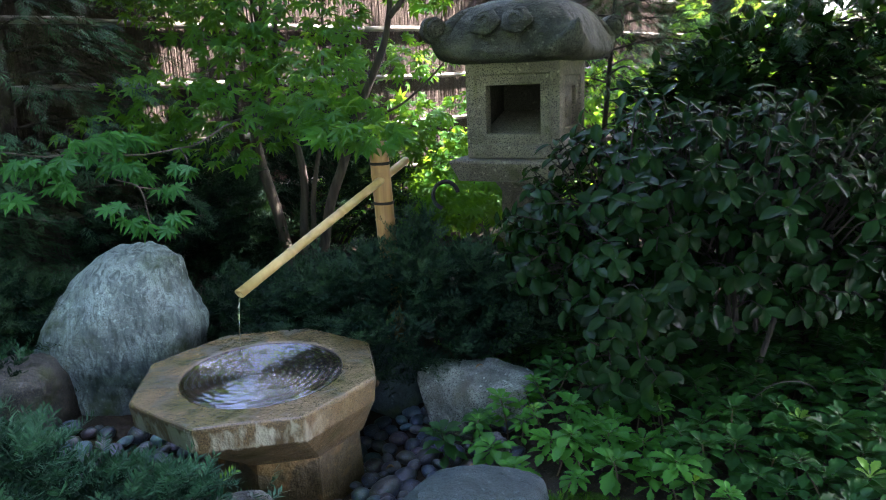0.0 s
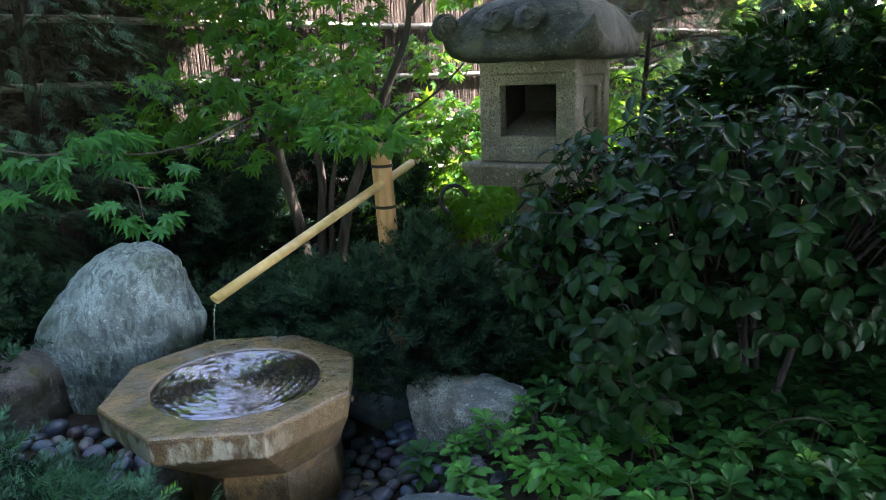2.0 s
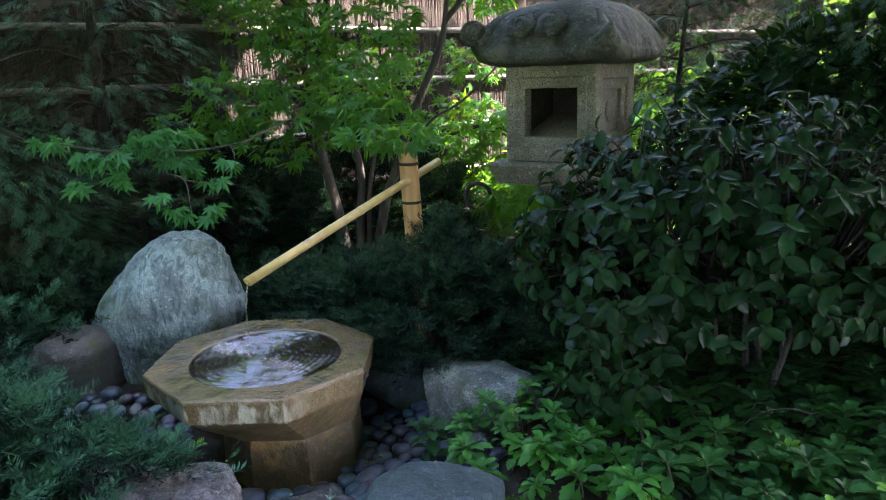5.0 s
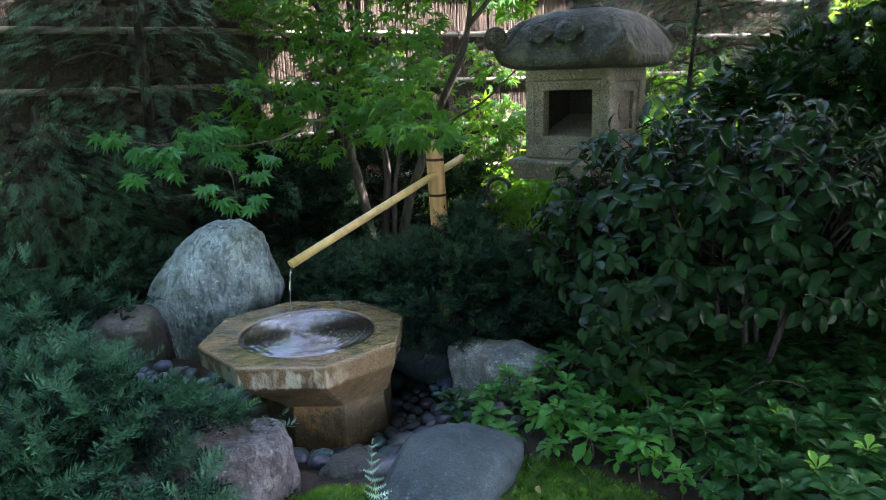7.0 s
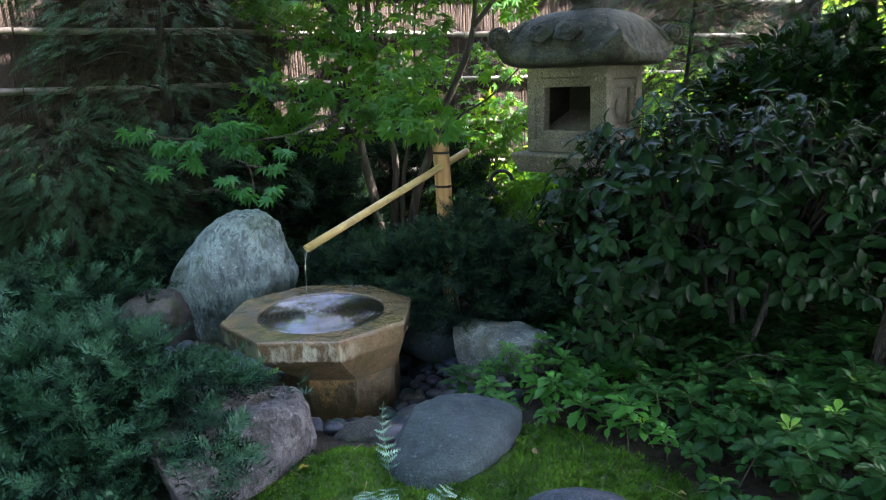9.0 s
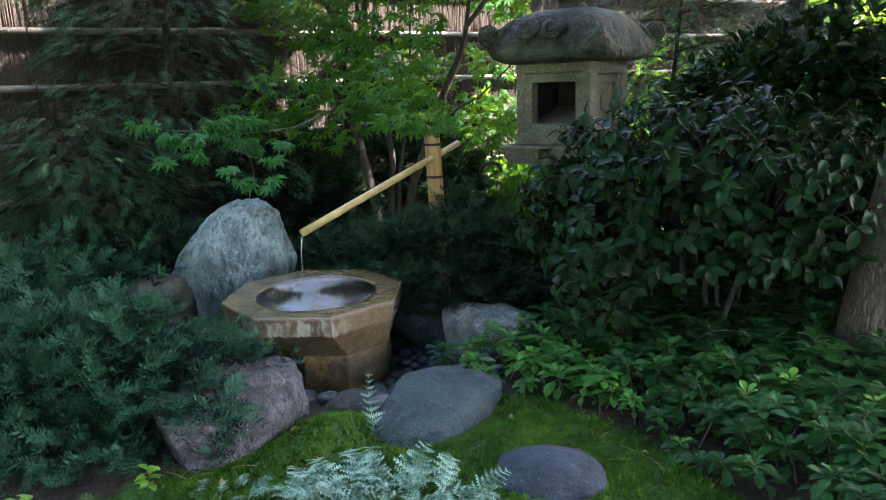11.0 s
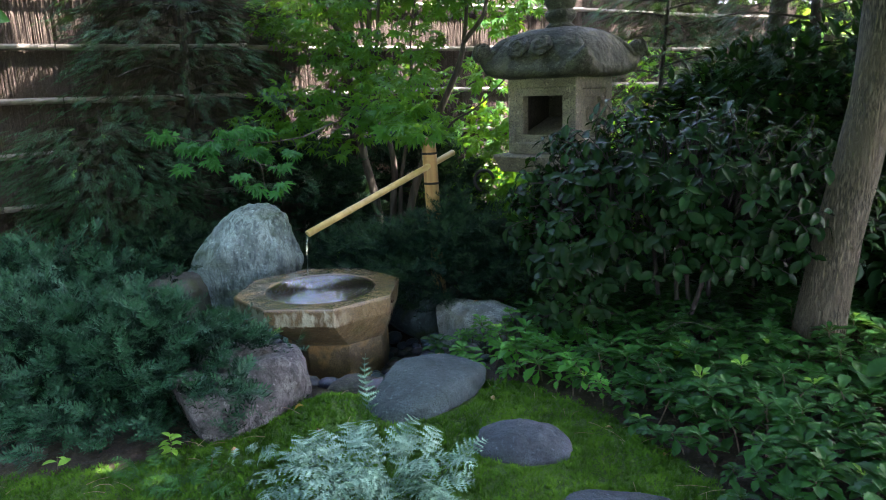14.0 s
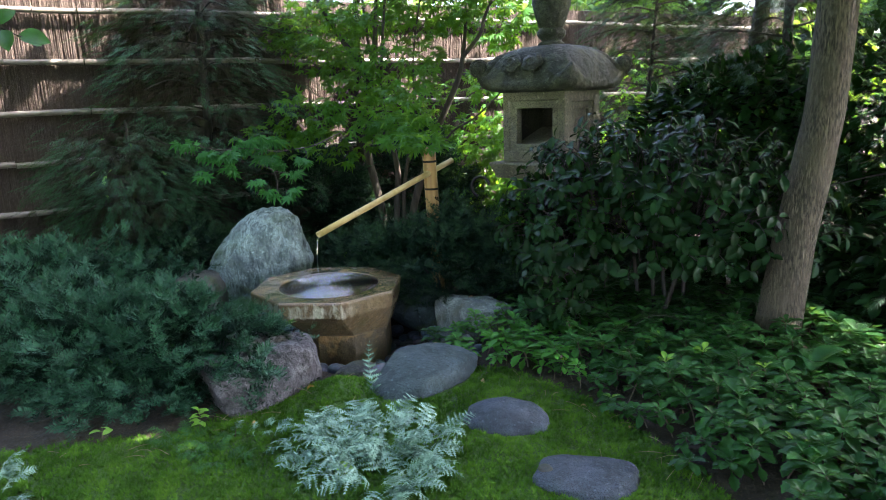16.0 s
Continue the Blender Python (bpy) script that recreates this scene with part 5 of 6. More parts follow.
def build_maple():
    tree = thing("maple_tree", (-0.8, 3.72, 0), "many-stemmed Japanese maple with bright green leaves", "tree")
    o = np.array((-0.8, 3.72, 0))
    stems = (
        ([(-0.87, 3.72, -0.05), (-0.93, 3.74, 0.4), (-1.02, 3.75, 0.82), (-0.98, 3.75, 1.07), (-0.98, 3.75, 1.25), (-1.03, 3.75, 1.43), (-1.16, 3.75, 1.6), (-1.3, 3.75, 1.82), (-1.5, 3.7, 2.3)], (0.04, 0.034, 0.03, 0.022, 0.012)),
        ([(-0.98, 3.75, 1.2), (-0.93, 3.74, 1.4), (-0.9, 3.72, 1.65), (-0.87, 3.7, 1.9), (-0.8, 3.6, 2.5)], (0.026, 0.022, 0.015, 0.008)),
        ([(-0.94, 3.75, 1.4), (-0.97, 3.77, 1.56), (-1.01, 3.8, 1.84), (-1.05, 3.85, 2.3)], (0.018, 0.014, 0.008)),
        ([(-0.82, 3.7, -0.05), (-0.79, 3.7, 0.41), (-0.77, 3.7, 0.63), (-0.79, 3.68, 0.83), (-0.86, 3.66, 1.1), (-0.8, 3.6, 1.6), (-0.7, 3.5, 2.1)], (0.03, 0.026, 0.022, 0.015, 0.007)),
        ([(-0.76, 3.72, 0.1), (-0.73, 3.7, 0.51), (-0.69, 3.68, 0.71), (-0.61, 3.64, 1.04), (-0.58, 3.6, 1.5), (-0.45, 3.5, 2.0)], (0.02, 0.016, 0.013, 0.008, 0.005)),
        ([(-0.75, 3.72, -0.05), (-0.66, 3.74, 0.44), (-0.56, 3.75, 0.71), (-0.48, 3.75, 0.94), (-0.4, 3.75, 1.11), (-0.31, 3.75, 1.3), (-0.27, 3.75, 1.46), (-0.24, 3.75, 1.75), (-0.2, 3.7, 2.3)], (0.036, 0.032, 0.028, 0.024, 0.016, 0.008)),
        ([(-0.27, 3.75, 1.45), (-0.14, 3.74, 1.6), (-0.1, 3.73, 1.72), (0.1, 3.7, 2.1)], (0.02, 0.015, 0.007)),
        ([(-0.47, 3.75, 0.8), (-0.36, 3.75, 0.94), (-0.2, 3.74, 1.03), (-0.02, 3.75, 1.19), (0.1, 3.8, 1.35)], (0.011, 0.009, 0.007, 0.004)),
        ([(-1.0, 3.73, 0.95), (-0.97, 3.3, 0.985), (-0.994, 2.85, 0.92), (-1.058, 2.8, 0.905), (-1.164, 2.65, 0.897), (-1.27, 2.52, 0.925), (-1.39, 2.42, 0.925), (-1.49, 2.37, 0.95), (-1.54, 2.35, 0.96)], (0.008, 0.005, 0.0036, 0.003, 0.002)),
        ([(-1.058, 2.8, 0.905), (-1.03, 2.78, 0.87), (-1.015, 2.75, 0.845)], (0.004, 0.002)),
        ([(-1.2, 2.6, 0.905), (-1.224, 2.55, 0.83), (-1.105, 2.5, 0.794), (-1.06, 2.45, 0.69), (-1.05, 2.44, 0.66)], (0.0034, 0.0026, 0.0018)),
        ([(-1.105, 2.5, 0.794), (-1.07, 2.6, 0.77)], (0.003, 0.002)),
    )
    for points, radii in stems:
        part_mesh("stem", mesh_of("stem", *tube([np.array(p) - o for p in points], [0.82 * r for r in radii], 12, 8, 0.08), MAPLE_BARK, True), tree)
    clumps = (
        ((-1.3, 3.35, 1.1), (0.3, 0.25, 0.16), 70), ((-1.5, 3.2, 0.92), (0.25, 0.25, 0.14), 50), ((-1.0, 3.3, 0.95), (0.3, 0.25, 0.2), 60),
        ((-0.62, 3.55, 1.4), (0.28, 0.25, 0.24), 90), ((-0.7, 3.35, 1.04), (0.25, 0.2, 0.14), 60), ((-1.45, 3.85, 1.7), (0.4, 0.3, 0.22), 190),
        ((-1.0, 3.8, 1.85), (0.4, 0.35, 0.22), 190), ((-0.5, 3.75, 1.85), (0.4, 0.35, 0.25), 210), ((-0.1, 4.1, 1.75), (0.35, 0.35, 0.25), 170),
        ((-0.3, 4.35, 0.85), (0.34, 0.3, 0.22), 150), ((-0.05, 4.4, 0.5), (0.5, 0.3, 0.32), 270), ((-0.23, 4.2, 1.25), (0.32, 0.3, 0.14), 60), ((0.3, 4.5, 0.9), (0.35, 0.3, 0.3), 80),
        ((-0.31, 2.7, 0.93), (0.2, 0.1, 0.06), 34), ((-0.45, 3.0, 1.0), (0.2, 0.15, 0.09), 50), ((-0.75, 4.3, 1.15), (0.3, 0.25, 0.2), 60), ((-0.55, 3.1, 1.2), (0.22, 0.18, 0.14), 24),
        ((-1.15, 3.6, 1.5), (0.3, 0.2, 0.25), 110), ((-0.95, 3.5, 1.3), (0.25, 0.2, 0.15), 60), ((-0.1, 3.9, 2.25), (0.4, 0.4, 0.2), 120), ((0.9, 4.9, 1.1), (0.5, 0.3, 0.4), 160),
    )
    ps, ds = zip(*[blob(int(1.5 * n), c, r) for c, r, n in clumps])
    p, d = np.concatenate(ps) - o, np.concatenate(ds)
    order = RNG.permutation(len(p))
    p, d = p[order], d[order]
    ahead = d * np.array((1, 1, 0.2)) + scatter_dir(len(p), 0.5) + np.array((0, -0.2, -0.25))
    up = np.array((0, -0.5, 0.85)) + scatter_dir(len(p), 0.45)
    m = frames_of(p, ahead, up, RNG.uniform(0.05, 0.078, len(p)))
    part_mesh("foliage", joined("foliage", MAPLES, m[200:], MAPLE_LEAF), tree, kind="stuff")
    shared = [mesh_of("leaf", v, f, MAPLE_LEAF) for v, f in MAPLES]
    for k in range(200):
        part_mesh("leaf", shared[k % 3], tree, m=Matrix(m[k].tolist()))
    # the low branch that reaches forward over the boulder
    near = (
        ((-1.552, 2.35, 0.965), (0.07, 0.06, 0.025), 7), ((-1.462, 2.4, 0.902), (0.06, 0.06, 0.035), 9), ((-1.467, 2.35, 0.794), (0.05, 0.05, 0.02), 5), ((-1.36, 2.42, 0.899), (0.08, 0.07, 0.04), 13),
        ((-1.333, 2.42, 0.826), (0.06, 0.05, 0.03), 8), ((-1.274, 2.5, 0.943), (0.08, 0.07, 0.035), 12), ((-1.236, 2.6, 0.96), (0.07, 0.07, 0.03), 10), ((-1.2, 2.6, 0.88), (0.07, 0.06, 0.04), 9),
        ((-1.173, 2.7, 0.955), (0.06, 0.05, 0.025), 7), ((-1.124, 2.65, 0.82), (0.05, 0.05, 0.03), 6), ((-1.07, 2.65, 0.765), (0.05, 0.04, 0.02), 5), ((-1.015, 2.75, 0.842), (0.05, 0.05, 0.02), 6),
        ((-1.146, 2.38, 0.743), (0.04, 0.04, 0.015), 4), ((-1.113, 2.43, 0.69), (0.03, 0.03, 0.01), 3), ((-1.071, 2.43, 0.66), (0.03, 0.03, 0.01), 3), ((-0.975, 2.47, 0.695), (0.03, 0.03, 0.01), 3), ((-0.985, 2.47, 0.645), (0.03, 0.03, 0.01), 3),
    )
    ps, ds = zip(*[blob(int(1.3 * n), c, r) for c, r, n in near])
    p, d = np.concatenate(ps) - o, np.concatenate(ds)
    ahead = d * np.array((0.6, 0.6, 0.0)) + scatter_dir(len(p), 0.5) + np.array((-0.2, -0.35, -0.5))
    up = np.array((0.1, -0.85, 0.75)) + scatter_dir(len(p), 0.35)
    m = frames_of(p, ahead, up, RNG.uniform(0.048, 0.07, len(p)))
    shared = [mesh_of("leaf", v, f, MAPLE_SHADE) for v, f in MAPLES]
    for k in range(len(p)):
        part_mesh("leaf", shared[k % 3], tree, m=Matrix(m[k].tolist()))


build_maple()


# ---- camellia ----
RNG = np.random.default_rng(104)


def build_camellia():
    shrub = thing("camellia_shrub", (0.85, 2.3, 0), "dense camellia with dark glossy oval leaves", "shrub")
    o = np.array((0.85, 2.3, 0))
    twigs, tips = [], []
    roots = [(0.14, -0.1, 0), (0.17, 0.0, 0), (0.22, 0.08, 0), (0.1, 0.1, 0), (0.3, 0.14, 0)]
    n = 800
    d = unit(RNG.normal(size=(n * 3, 3)))
    d = d[(d[:, 2] > -0.55)][:n]
    bump = np.array([1 + 0.2 * noise.noise(Vector(v) * 2.7) for v in d])
    r = RNG.uniform(0.62, 1.03, len(d)) * bump
    centre = np.array((0.16, 0.12, 0.6))
    p = centre + d * r[:, None] * np.array((0.8, 0.48, 0.47))
    # a skirt that hangs low beside the granite rock
    skirt, ds = blob(90, (-0.3, -0.24, 0.4), (0.2, 0.2, 0.32))
    p, d = np.concatenate([p, skirt]), np.concatenate([d, unit(ds + np.array((-0.4, -0.6, 0)))])
    keep = (p[:, 2] > 0.16) & ~((p[:, 0] > -0.15) & (p[:, 0] < 0.35) & (p[:, 2] < 0.33))
    p, d = p[keep], d[keep]
    ms = []
    for q, w in zip(p, d):
        out = unit((w + np.array((0, -0.15, 0.25)) + RNG.normal(0, 0.25, 3))[None])[0]
        count = RNG.integers(4, 7)
        turn = RNG.uniform(0, 6.3)
        a = unit(np.cross(out, (0.2, 0.3, 1))[None])[0]
        b = np.cross(out, a)
        for k in range(count):
            c = turn + k * 2.4
            around = a * math.cos(c) + b * math.sin(c)
            ahead = around + out * RNG.uniform(0.1, 0.7) + np.array((0, 0, -RNG.uniform(0.2, 0.95)))
            up = out * 0.8 + np.array((0, -0.1, 0.8)) + RNG.normal(0, 0.15, 3)
            base = q - out * 0.018 * k
            ms.append(frames_of(base[None], ahead[None], up[None], RNG.uniform(0.55, 0.93))[0])
        twigs.append(tube([q - out * 0.2 - (0, 0, 0.05), q - out * 0.1, q], (0.0035, 0.002), 5, 3))
    ms = np.array(ms)
    front = np.argsort(ms[:, 1, 3] + 0.6 * ms[:, 0, 3])
    ms = ms[front]
    part_mesh("foliage", joined("foliage", CAMELLIAS, ms[300:], CAMELLIA_LEAF, True), shrub, kind="stuff")
    shared = [mesh_of("leaf", v, f, CAMELLIA_LEAF, True) for v, f in CAMELLIAS]
    for k in range(300):
        part_mesh("leaf", shared[k % 3], shrub, m=Matrix(ms[k].tolist()))
    part_mesh("twig_growth", mesh_of("twig_growth", *tubes(twigs), DARK_BARK), shrub, kind="stuff")
    for k, root in enumerate(roots):
        a = 1.3 * k
        tip = np.array((root[0] + 0.14 * math.cos(a), root[1] + 0.1 * abs(math.sin(a)), 0.75))
        mid = np.array(root) * 0.5 + tip * 0.5 + (0.05 * math.cos(a * 2), 0.03, 0)
        part_mesh("stem", mesh_of("stem", *tube([np.array(root) - (0, 0, 0.03), mid, tip], (0.012, 0.009, 0.005), 9, 7, 0.15), DARK_BARK, True), shrub)


build_camellia()


def broad_shrub(label, centre, radii, n, material, size=0.09):
    """A loose leafy shrub: stems and a mass of oval leaves."""
    shrub = thing("shrub", (centre[0], centre[1], 0), label, "shrub")
    o = np.array((centre[0], centre[1], 0))
    p, d = blob(n, centre, radii, 0.5, -0.6)
    p = p - o
    keep = p[:, 2] > 0.04
    p, d = p[keep], d[keep]
    ahead = d + scatter_dir(len(p), 0.7) + np.array((0, 0, -0.3))
    up = np.array((0, -0.2, 1.0)) + scatter_dir(len(p), 0.5)
    part_mesh("foliage", joined("foliage", SIMPLES, frames_of(p, ahead, up, RNG.uniform(0.7, 1.3, len(p)) * size / 0.085), material, True), shrub, kind="stuff")
    for k in range(5):
        a = k * 1.26
        tip = np.array((0.5 * radii[0] * math.cos(a), 0.5 * radii[1] * math.sin(a), centre[2] + 0.4 * radii[2]))
        part_mesh("stem", mesh_of("stem", *tube([(0, 0, -0.03), tip * 0.5 + (0, 0, 0.05), tip], (0.015, 0.01, 0.005), 8, 5), DARK_BARK, True), shrub)


broad_shrub("dark leafy shrub in the shade behind the trunk", (2.5, 2.6, 0.25), (0.75, 0.4, 0.45), 1700, CAMELLIA_LEAF)
broad_shrub("dark leafy shrub under the hemlocks", (3.5, 2.4, 0.3), (0.7, 0.6, 0.55), 1500, CAMELLIA_LEAF)
broad_shrub("dark leafy shrub behind the camellia", (1.6, 3.1, 0.4), (0.7, 0.3, 0.5), 1900, CAMELLIA_LEAF)
broad_shrub("tall dark leafy bush behind the leaning trunk", (2.3, 3.2, 1.0), (0.95, 0.4, 0.54), 1600, CAMELLIA_LEAF, 0.1)
broad_shrub("dark leafy bush between camellia and hemlock", (1.5, 3.25, 0.95), (0.5, 0.28, 0.4), 1100, CAMELLIA_LEAF)
broad_shrub("sunlit leafy shrub along the fence", (1.5, 5.9, 0.5), (0.9, 0.5, 0.7), 1500, MAPLE_LEAF, 0.1)
broad_shrub("sunlit leafy shrub behind the lantern", (0.5, 5.1, 0.35), (0.7, 0.45, 0.5), 1500, MAPLE_LEAF, 0.1)
broad_shrub("sunlit low shrub at the foot of the fence", (-0.45, 4.75, 0.25), (0.6, 0.22, 0.32), 1000, MAPLE_LEAF, 0.07)
broad_shrub("dark leafy bush beside the stone lantern", (1.2, 3.4, 0.85), (0.36, 0.24, 0.36), 750, CAMELLIA_LEAF)
broad_shrub("sunlit leafy shrub before the fence", (2.9, 6.4, 0.6), (1.0, 0.7, 0.9), 1500, MAPLE_LEAF, 0.1)


# ---- leaning trunk and the crowns overhead ----
RNG = np.random.default_rng(105)


# gaps cut in the unseen crowns so sun reaches moss, stones, lantern and maple
CROWN_GAPS = [((-1.45, 2.38, 0.45), 0.05), ((0.61, 3.17, 0.9), 0.0), ((0.1, 2.22, 0.16), 0.03), ((-0.33, 1.92, 0.1), 0.0), ((-0.6, 0.86, 0.04), 0.07), ((-0.9, 0.72, 0.02), 0.0), ((-0.1, 4.3, 0.65), 0.45)]


def crown(clumps, o, leaf, size):
    ps, ds = zip(*[blob(n, c, r) for c, r, n in clumps])
    p, d = np.concatenate(ps) - o, np.concatenate(ds)
    open_way = np.ones(len(p), bool)
    for at, wide in CROWN_GAPS:
        away = p + o - np.array(at)
        along = away @ np.array(SUN_WAY)
        open_way &= np.linalg.norm(away - along[:, None] * np.array(SUN_WAY), axis=1) > wide + 0.55 * size
    p, d = p[open_way], d[open_way]
    ahead = d + scatter_dir(len(p), 0.8) + np.array((0, 0, -0.3))
    up = np.array((0, 0, 1.0)) + scatter_dir(len(p), 0.7)
    return joined("crown", leaf, frames_of(p, ahead, up, RNG.uniform(size * 0.7, size * 1.3, len(p))), TREE_LEAF)


def shade_tree(label, base, points, radii, clumps, bark_of, size=0.13, sides=48, ridges=0.12):
    tree = thing("broadleaf_tree", base, label, "tree")
    o = np.array(base)
    part_mesh("trunk", mesh_of("trunk", *tube([np.array(p) - o for p in points], radii, sides, 16, ridges), bark_of, True), tree)
    top = np.array(points[-1])
    for k, (c, r, n) in enumerate(clumps):
        c = np.array(c)
        if np.linalg.norm(c - top) < 4.5:
            part_mesh("limb", mesh_of("limb", *tube([top - o - (0, 0, 0.3), (top * 0.55 + c * 0.45) - o - (0, 0, 0.15), c - o], (0.05, 0.035, 0.015), 8, 6, 0.1), bark_of, True), tree)
    if clumps:
        part_mesh("crown", crown(clumps, o, BROADS, size), tree, kind="stuff")
    return tree


def overhead(low, high, n, size):
    """Crown clumps filling a stretch of the plan."""
    out = []
    for _ in range(n):
        c = tuple(RNG.uniform(a, b) for a, b in zip(low, high))
        out.append((c, (size * RNG.uniform(0.8, 1.2), size * RNG.uniform(0.8, 1.2), size * 0.45), int(330 * size)))
    return out


# the trunk's crown is out of view, its clumps placed to shade the garden
shade_tree("leaning grey-brown furrowed trunk among pachysandra", (1.53, 2.15, 0), [(1.5, 2.15, -0.1), (1.535, 2.15, 0.17), (1.575, 2.15, 0.53), (1.625, 2.15, 0.87), (1.655, 2.16, 1.1), (1.675, 2.17, 1.5), (1.72, 2.15, 2.4), (1.9, 2.0, 3.4)], (0.11, 0.095, 0.085, 0.08, 0.077, 0.076, 0.072, 0.07), overhead((0.5, -0.6, 3.7), (5.2, 3.35, 4.8), 64, 0.85) + overhead((0.1, 1.3, 3.6), (1.5, 3.0, 4.4), 8, 0.7) + overhead((1.7, 3.3, 6.3), (3.1, 4.5, 7.2), 4, 0.6), TRUNK_BARK, 0.13, 96, 0.06)
shade_tree("dark slender trunk behind the shaded hemlock", (1.72, 4.6, 0), [(1.7, 4.6, -0.1), (1.73, 4.6, 1.3), (1.76, 4.6, 1.8), (1.85, 4.6, 3.4)], (0.07, 0.06, 0.055, 0.05), [], DARK_BARK)
shade_tree("dark straight trunk behind the maple", (-1.25, 4.15, 0), [(-1.27, 4.15, -0.1), (-1.22, 4.12, 1.0), (-1.18, 4.1, 1.9), (-1.1, 4.1, 3.2)], (0.035, 0.03, 0.028, 0.025), [], DARK_BARK, sides=14)
# the second clump group is unseen, placed to dapple the far fence
shade_tree("pale furrowed trunk beyond the brushwood fence", (2.5, 8.6, 0), [(2.45, 8.6, -0.1), (2.5, 8.6, 2.0), (2.6, 8.6, 4.5)], (0.16, 0.14, 0.12), overhead((1.0, 7.8, 3.6), (4.2, 9.6, 5.5), 9, 0.8) + overhead((2.6, 6.6, 4.4), (5.2, 8.2, 6.0), 9, 0.7), PALE_BARK)
for at, label in (((-5.4, 5.6, 0), "bright leafy tree beyond the fence"), ((-2.6, 7.6, 0), "sunlit leafy tree beyond the fence"), ((0.2, 9.4, 0), "sunlit leafy tree far beyond the fence"), ((1.6, 9.0, 0), "yellow-green leafy tree beyond the fence"), ((3.4, 9.8, 0), "yellow-green leafy tree in full sun beyond the fence"), ((-1.0, 7.9, 0), "bushy green tree just beyond the fence"), ((5.6, 9.0, 0), "leafy tree beyond the far end of the fence"), ((5.0, 4.8, 0), "leafy tree beyond the dark hemlock")):
    x, y, _ = at
    shade_tree(label, at, [(x, y, -0.1), (x, y, 1.2), (x + 0.1, y, 2.4)], (0.12, 0.1, 0.08), overhead((x - 1.3, y - 0.9, 0.8), (x + 1.3, y + 0.9, 2.25 if x < 0.0 else 3.4), 12 if x < 0.0 else 20, 0.65), DARK_BARK, 0.11, 16)


def over_fence(stretch, heights, tops, n, size):
    """Crown clumps that stand between the sun and a stretch of the fence."""
    out = []
    for _ in range(n):
        p, z, top = FENCE_AT + FENCE_WAY * RNG.uniform(*stretch), RNG.uniform(*heights), RNG.uniform(*tops)
        k = (top - z) / SUN_WAY.z
        out.append(((p[0] + k * SUN_WAY.x, p[1] + k * SUN_WAY.y, top), (size, size, size * 0.45), int(300 * size)))
    return out


# unseen tree added to keep sun off the fence, maple and lantern
shade_tree("added unseen tree whose crown shades the fence", (4.4, 3.1, 0), [(4.4, 3.1, -0.1), (4.3, 3.15, 2.4), (3.9, 3.3, 5.2)], (0.17, 0.15, 0.11), over_fence((-2.8, 1.2), (-0.1, 0.58), (4.2, 5.0), 22, 0.45) + overhead((1.0, 3.1, 4.2), (3.5, 4.2, 4.9), 20, 0.45) + over_fence((1.9, 3.0), (-0.1, 0.5), (4.2, 4.8), 7, 0.4) + overhead((3.2, 4.6, 4.2), (4.6, 5.4, 5.0), 10, 0.5) + overhead((1.9, 1.7, 2.6), (3.2, 2.9, 3.2), 8, 0.45), DARK_BARK, 0.14, 20)


def build_sapling():
    """A thin tree by the fence whose twig of broad leaves hangs into view."""
    tree = thing("sapling", (-3.2, 1.0, 0), "young tree with broad drooping leaves beside the fence", "tree")
    o = np.array((-3.2, 1.0, 0))
    part_mesh("trunk", mesh_of("trunk", *tube([(0, 0, -0.05), (0.04, 0.05, 1.0), (0.12, 0.1, 2.1)], (0.03, 0.024, 0.012), 12, 8, 0.1), DARK_BARK, True), tree)
    twig = [np.array(p) - o for p in ((-3.1, 1.08, 1.7), (-2.65, 1.35, 1.74), (-2.25, 1.62, 1.66), (-2.0, 1.77, 1.53))]
    part_mesh("bough", mesh_of("bough", *tube(twig, (0.01, 0.006, 0.003), 8, 6), DARK_BARK, True), tree)
    shape = mesh_of("leaf", *oval_leaf(0.13, 0.08, 0.4, 0.25, 0.5, 8, 0.42), PACHY_LEAF, True)
    path = spline(twig, 8)
    for k in range(14):
        p = path[len(path) - 1 - (k * 3) // 2]
        ahead = np.array((0.3, 0.2, -0.7)) + RNG.normal(0, 0.45, 3)
        part_mesh("leaf", shape, tree, m=Matrix(frames_of(p[None], ahead[None], np.array([[0.5, -0.7, 0.5]]), RNG.uniform(0.7, 1.1))[0].tolist()))


build_sapling()


# unseen trees added round and above the open side to block skylight
for n, az in enumerate((-178, -150, -122, -95, -68, -40, -12, 168)):
    x, y = 6.2 * math.cos(radians(az)), 0.8 + 6.2 * math.sin(radians(az))
    shade_tree("added unseen tree blocking skylight behind the camera", (x, y, 0), [(x, y, -0.1), (x + 0.05, y, 1.5), (x, y + 0.1, 3.2)], (0.13, 0.11, 0.08), overhead((x - 1.5, y - 1.5, 2.3), (x + 1.5, y + 1.5, 4.8), 10, 1.1), DARK_BARK, 0.3, 16)
high = [c for c in overhead((-5.0, -4.5, 4.6), (5.0, 2.6, 6.0), 60, 1.0) if math.hypot(c[0][0] + 1.1, c[0][1] - 0.2) > 2.7]
shade_tree("added unseen tree blocking skylight over the garden", (-2.9, -2.6, 0), [(-2.9, -2.6, -0.1), (-2.85, -2.6, 2.0), (-2.6, -2.4, 4.6)], (0.17, 0.15, 0.11), high, DARK_BARK, 0.3, 20)


# ---- pachysandra ----
RNG = np.random.default_rng(106)


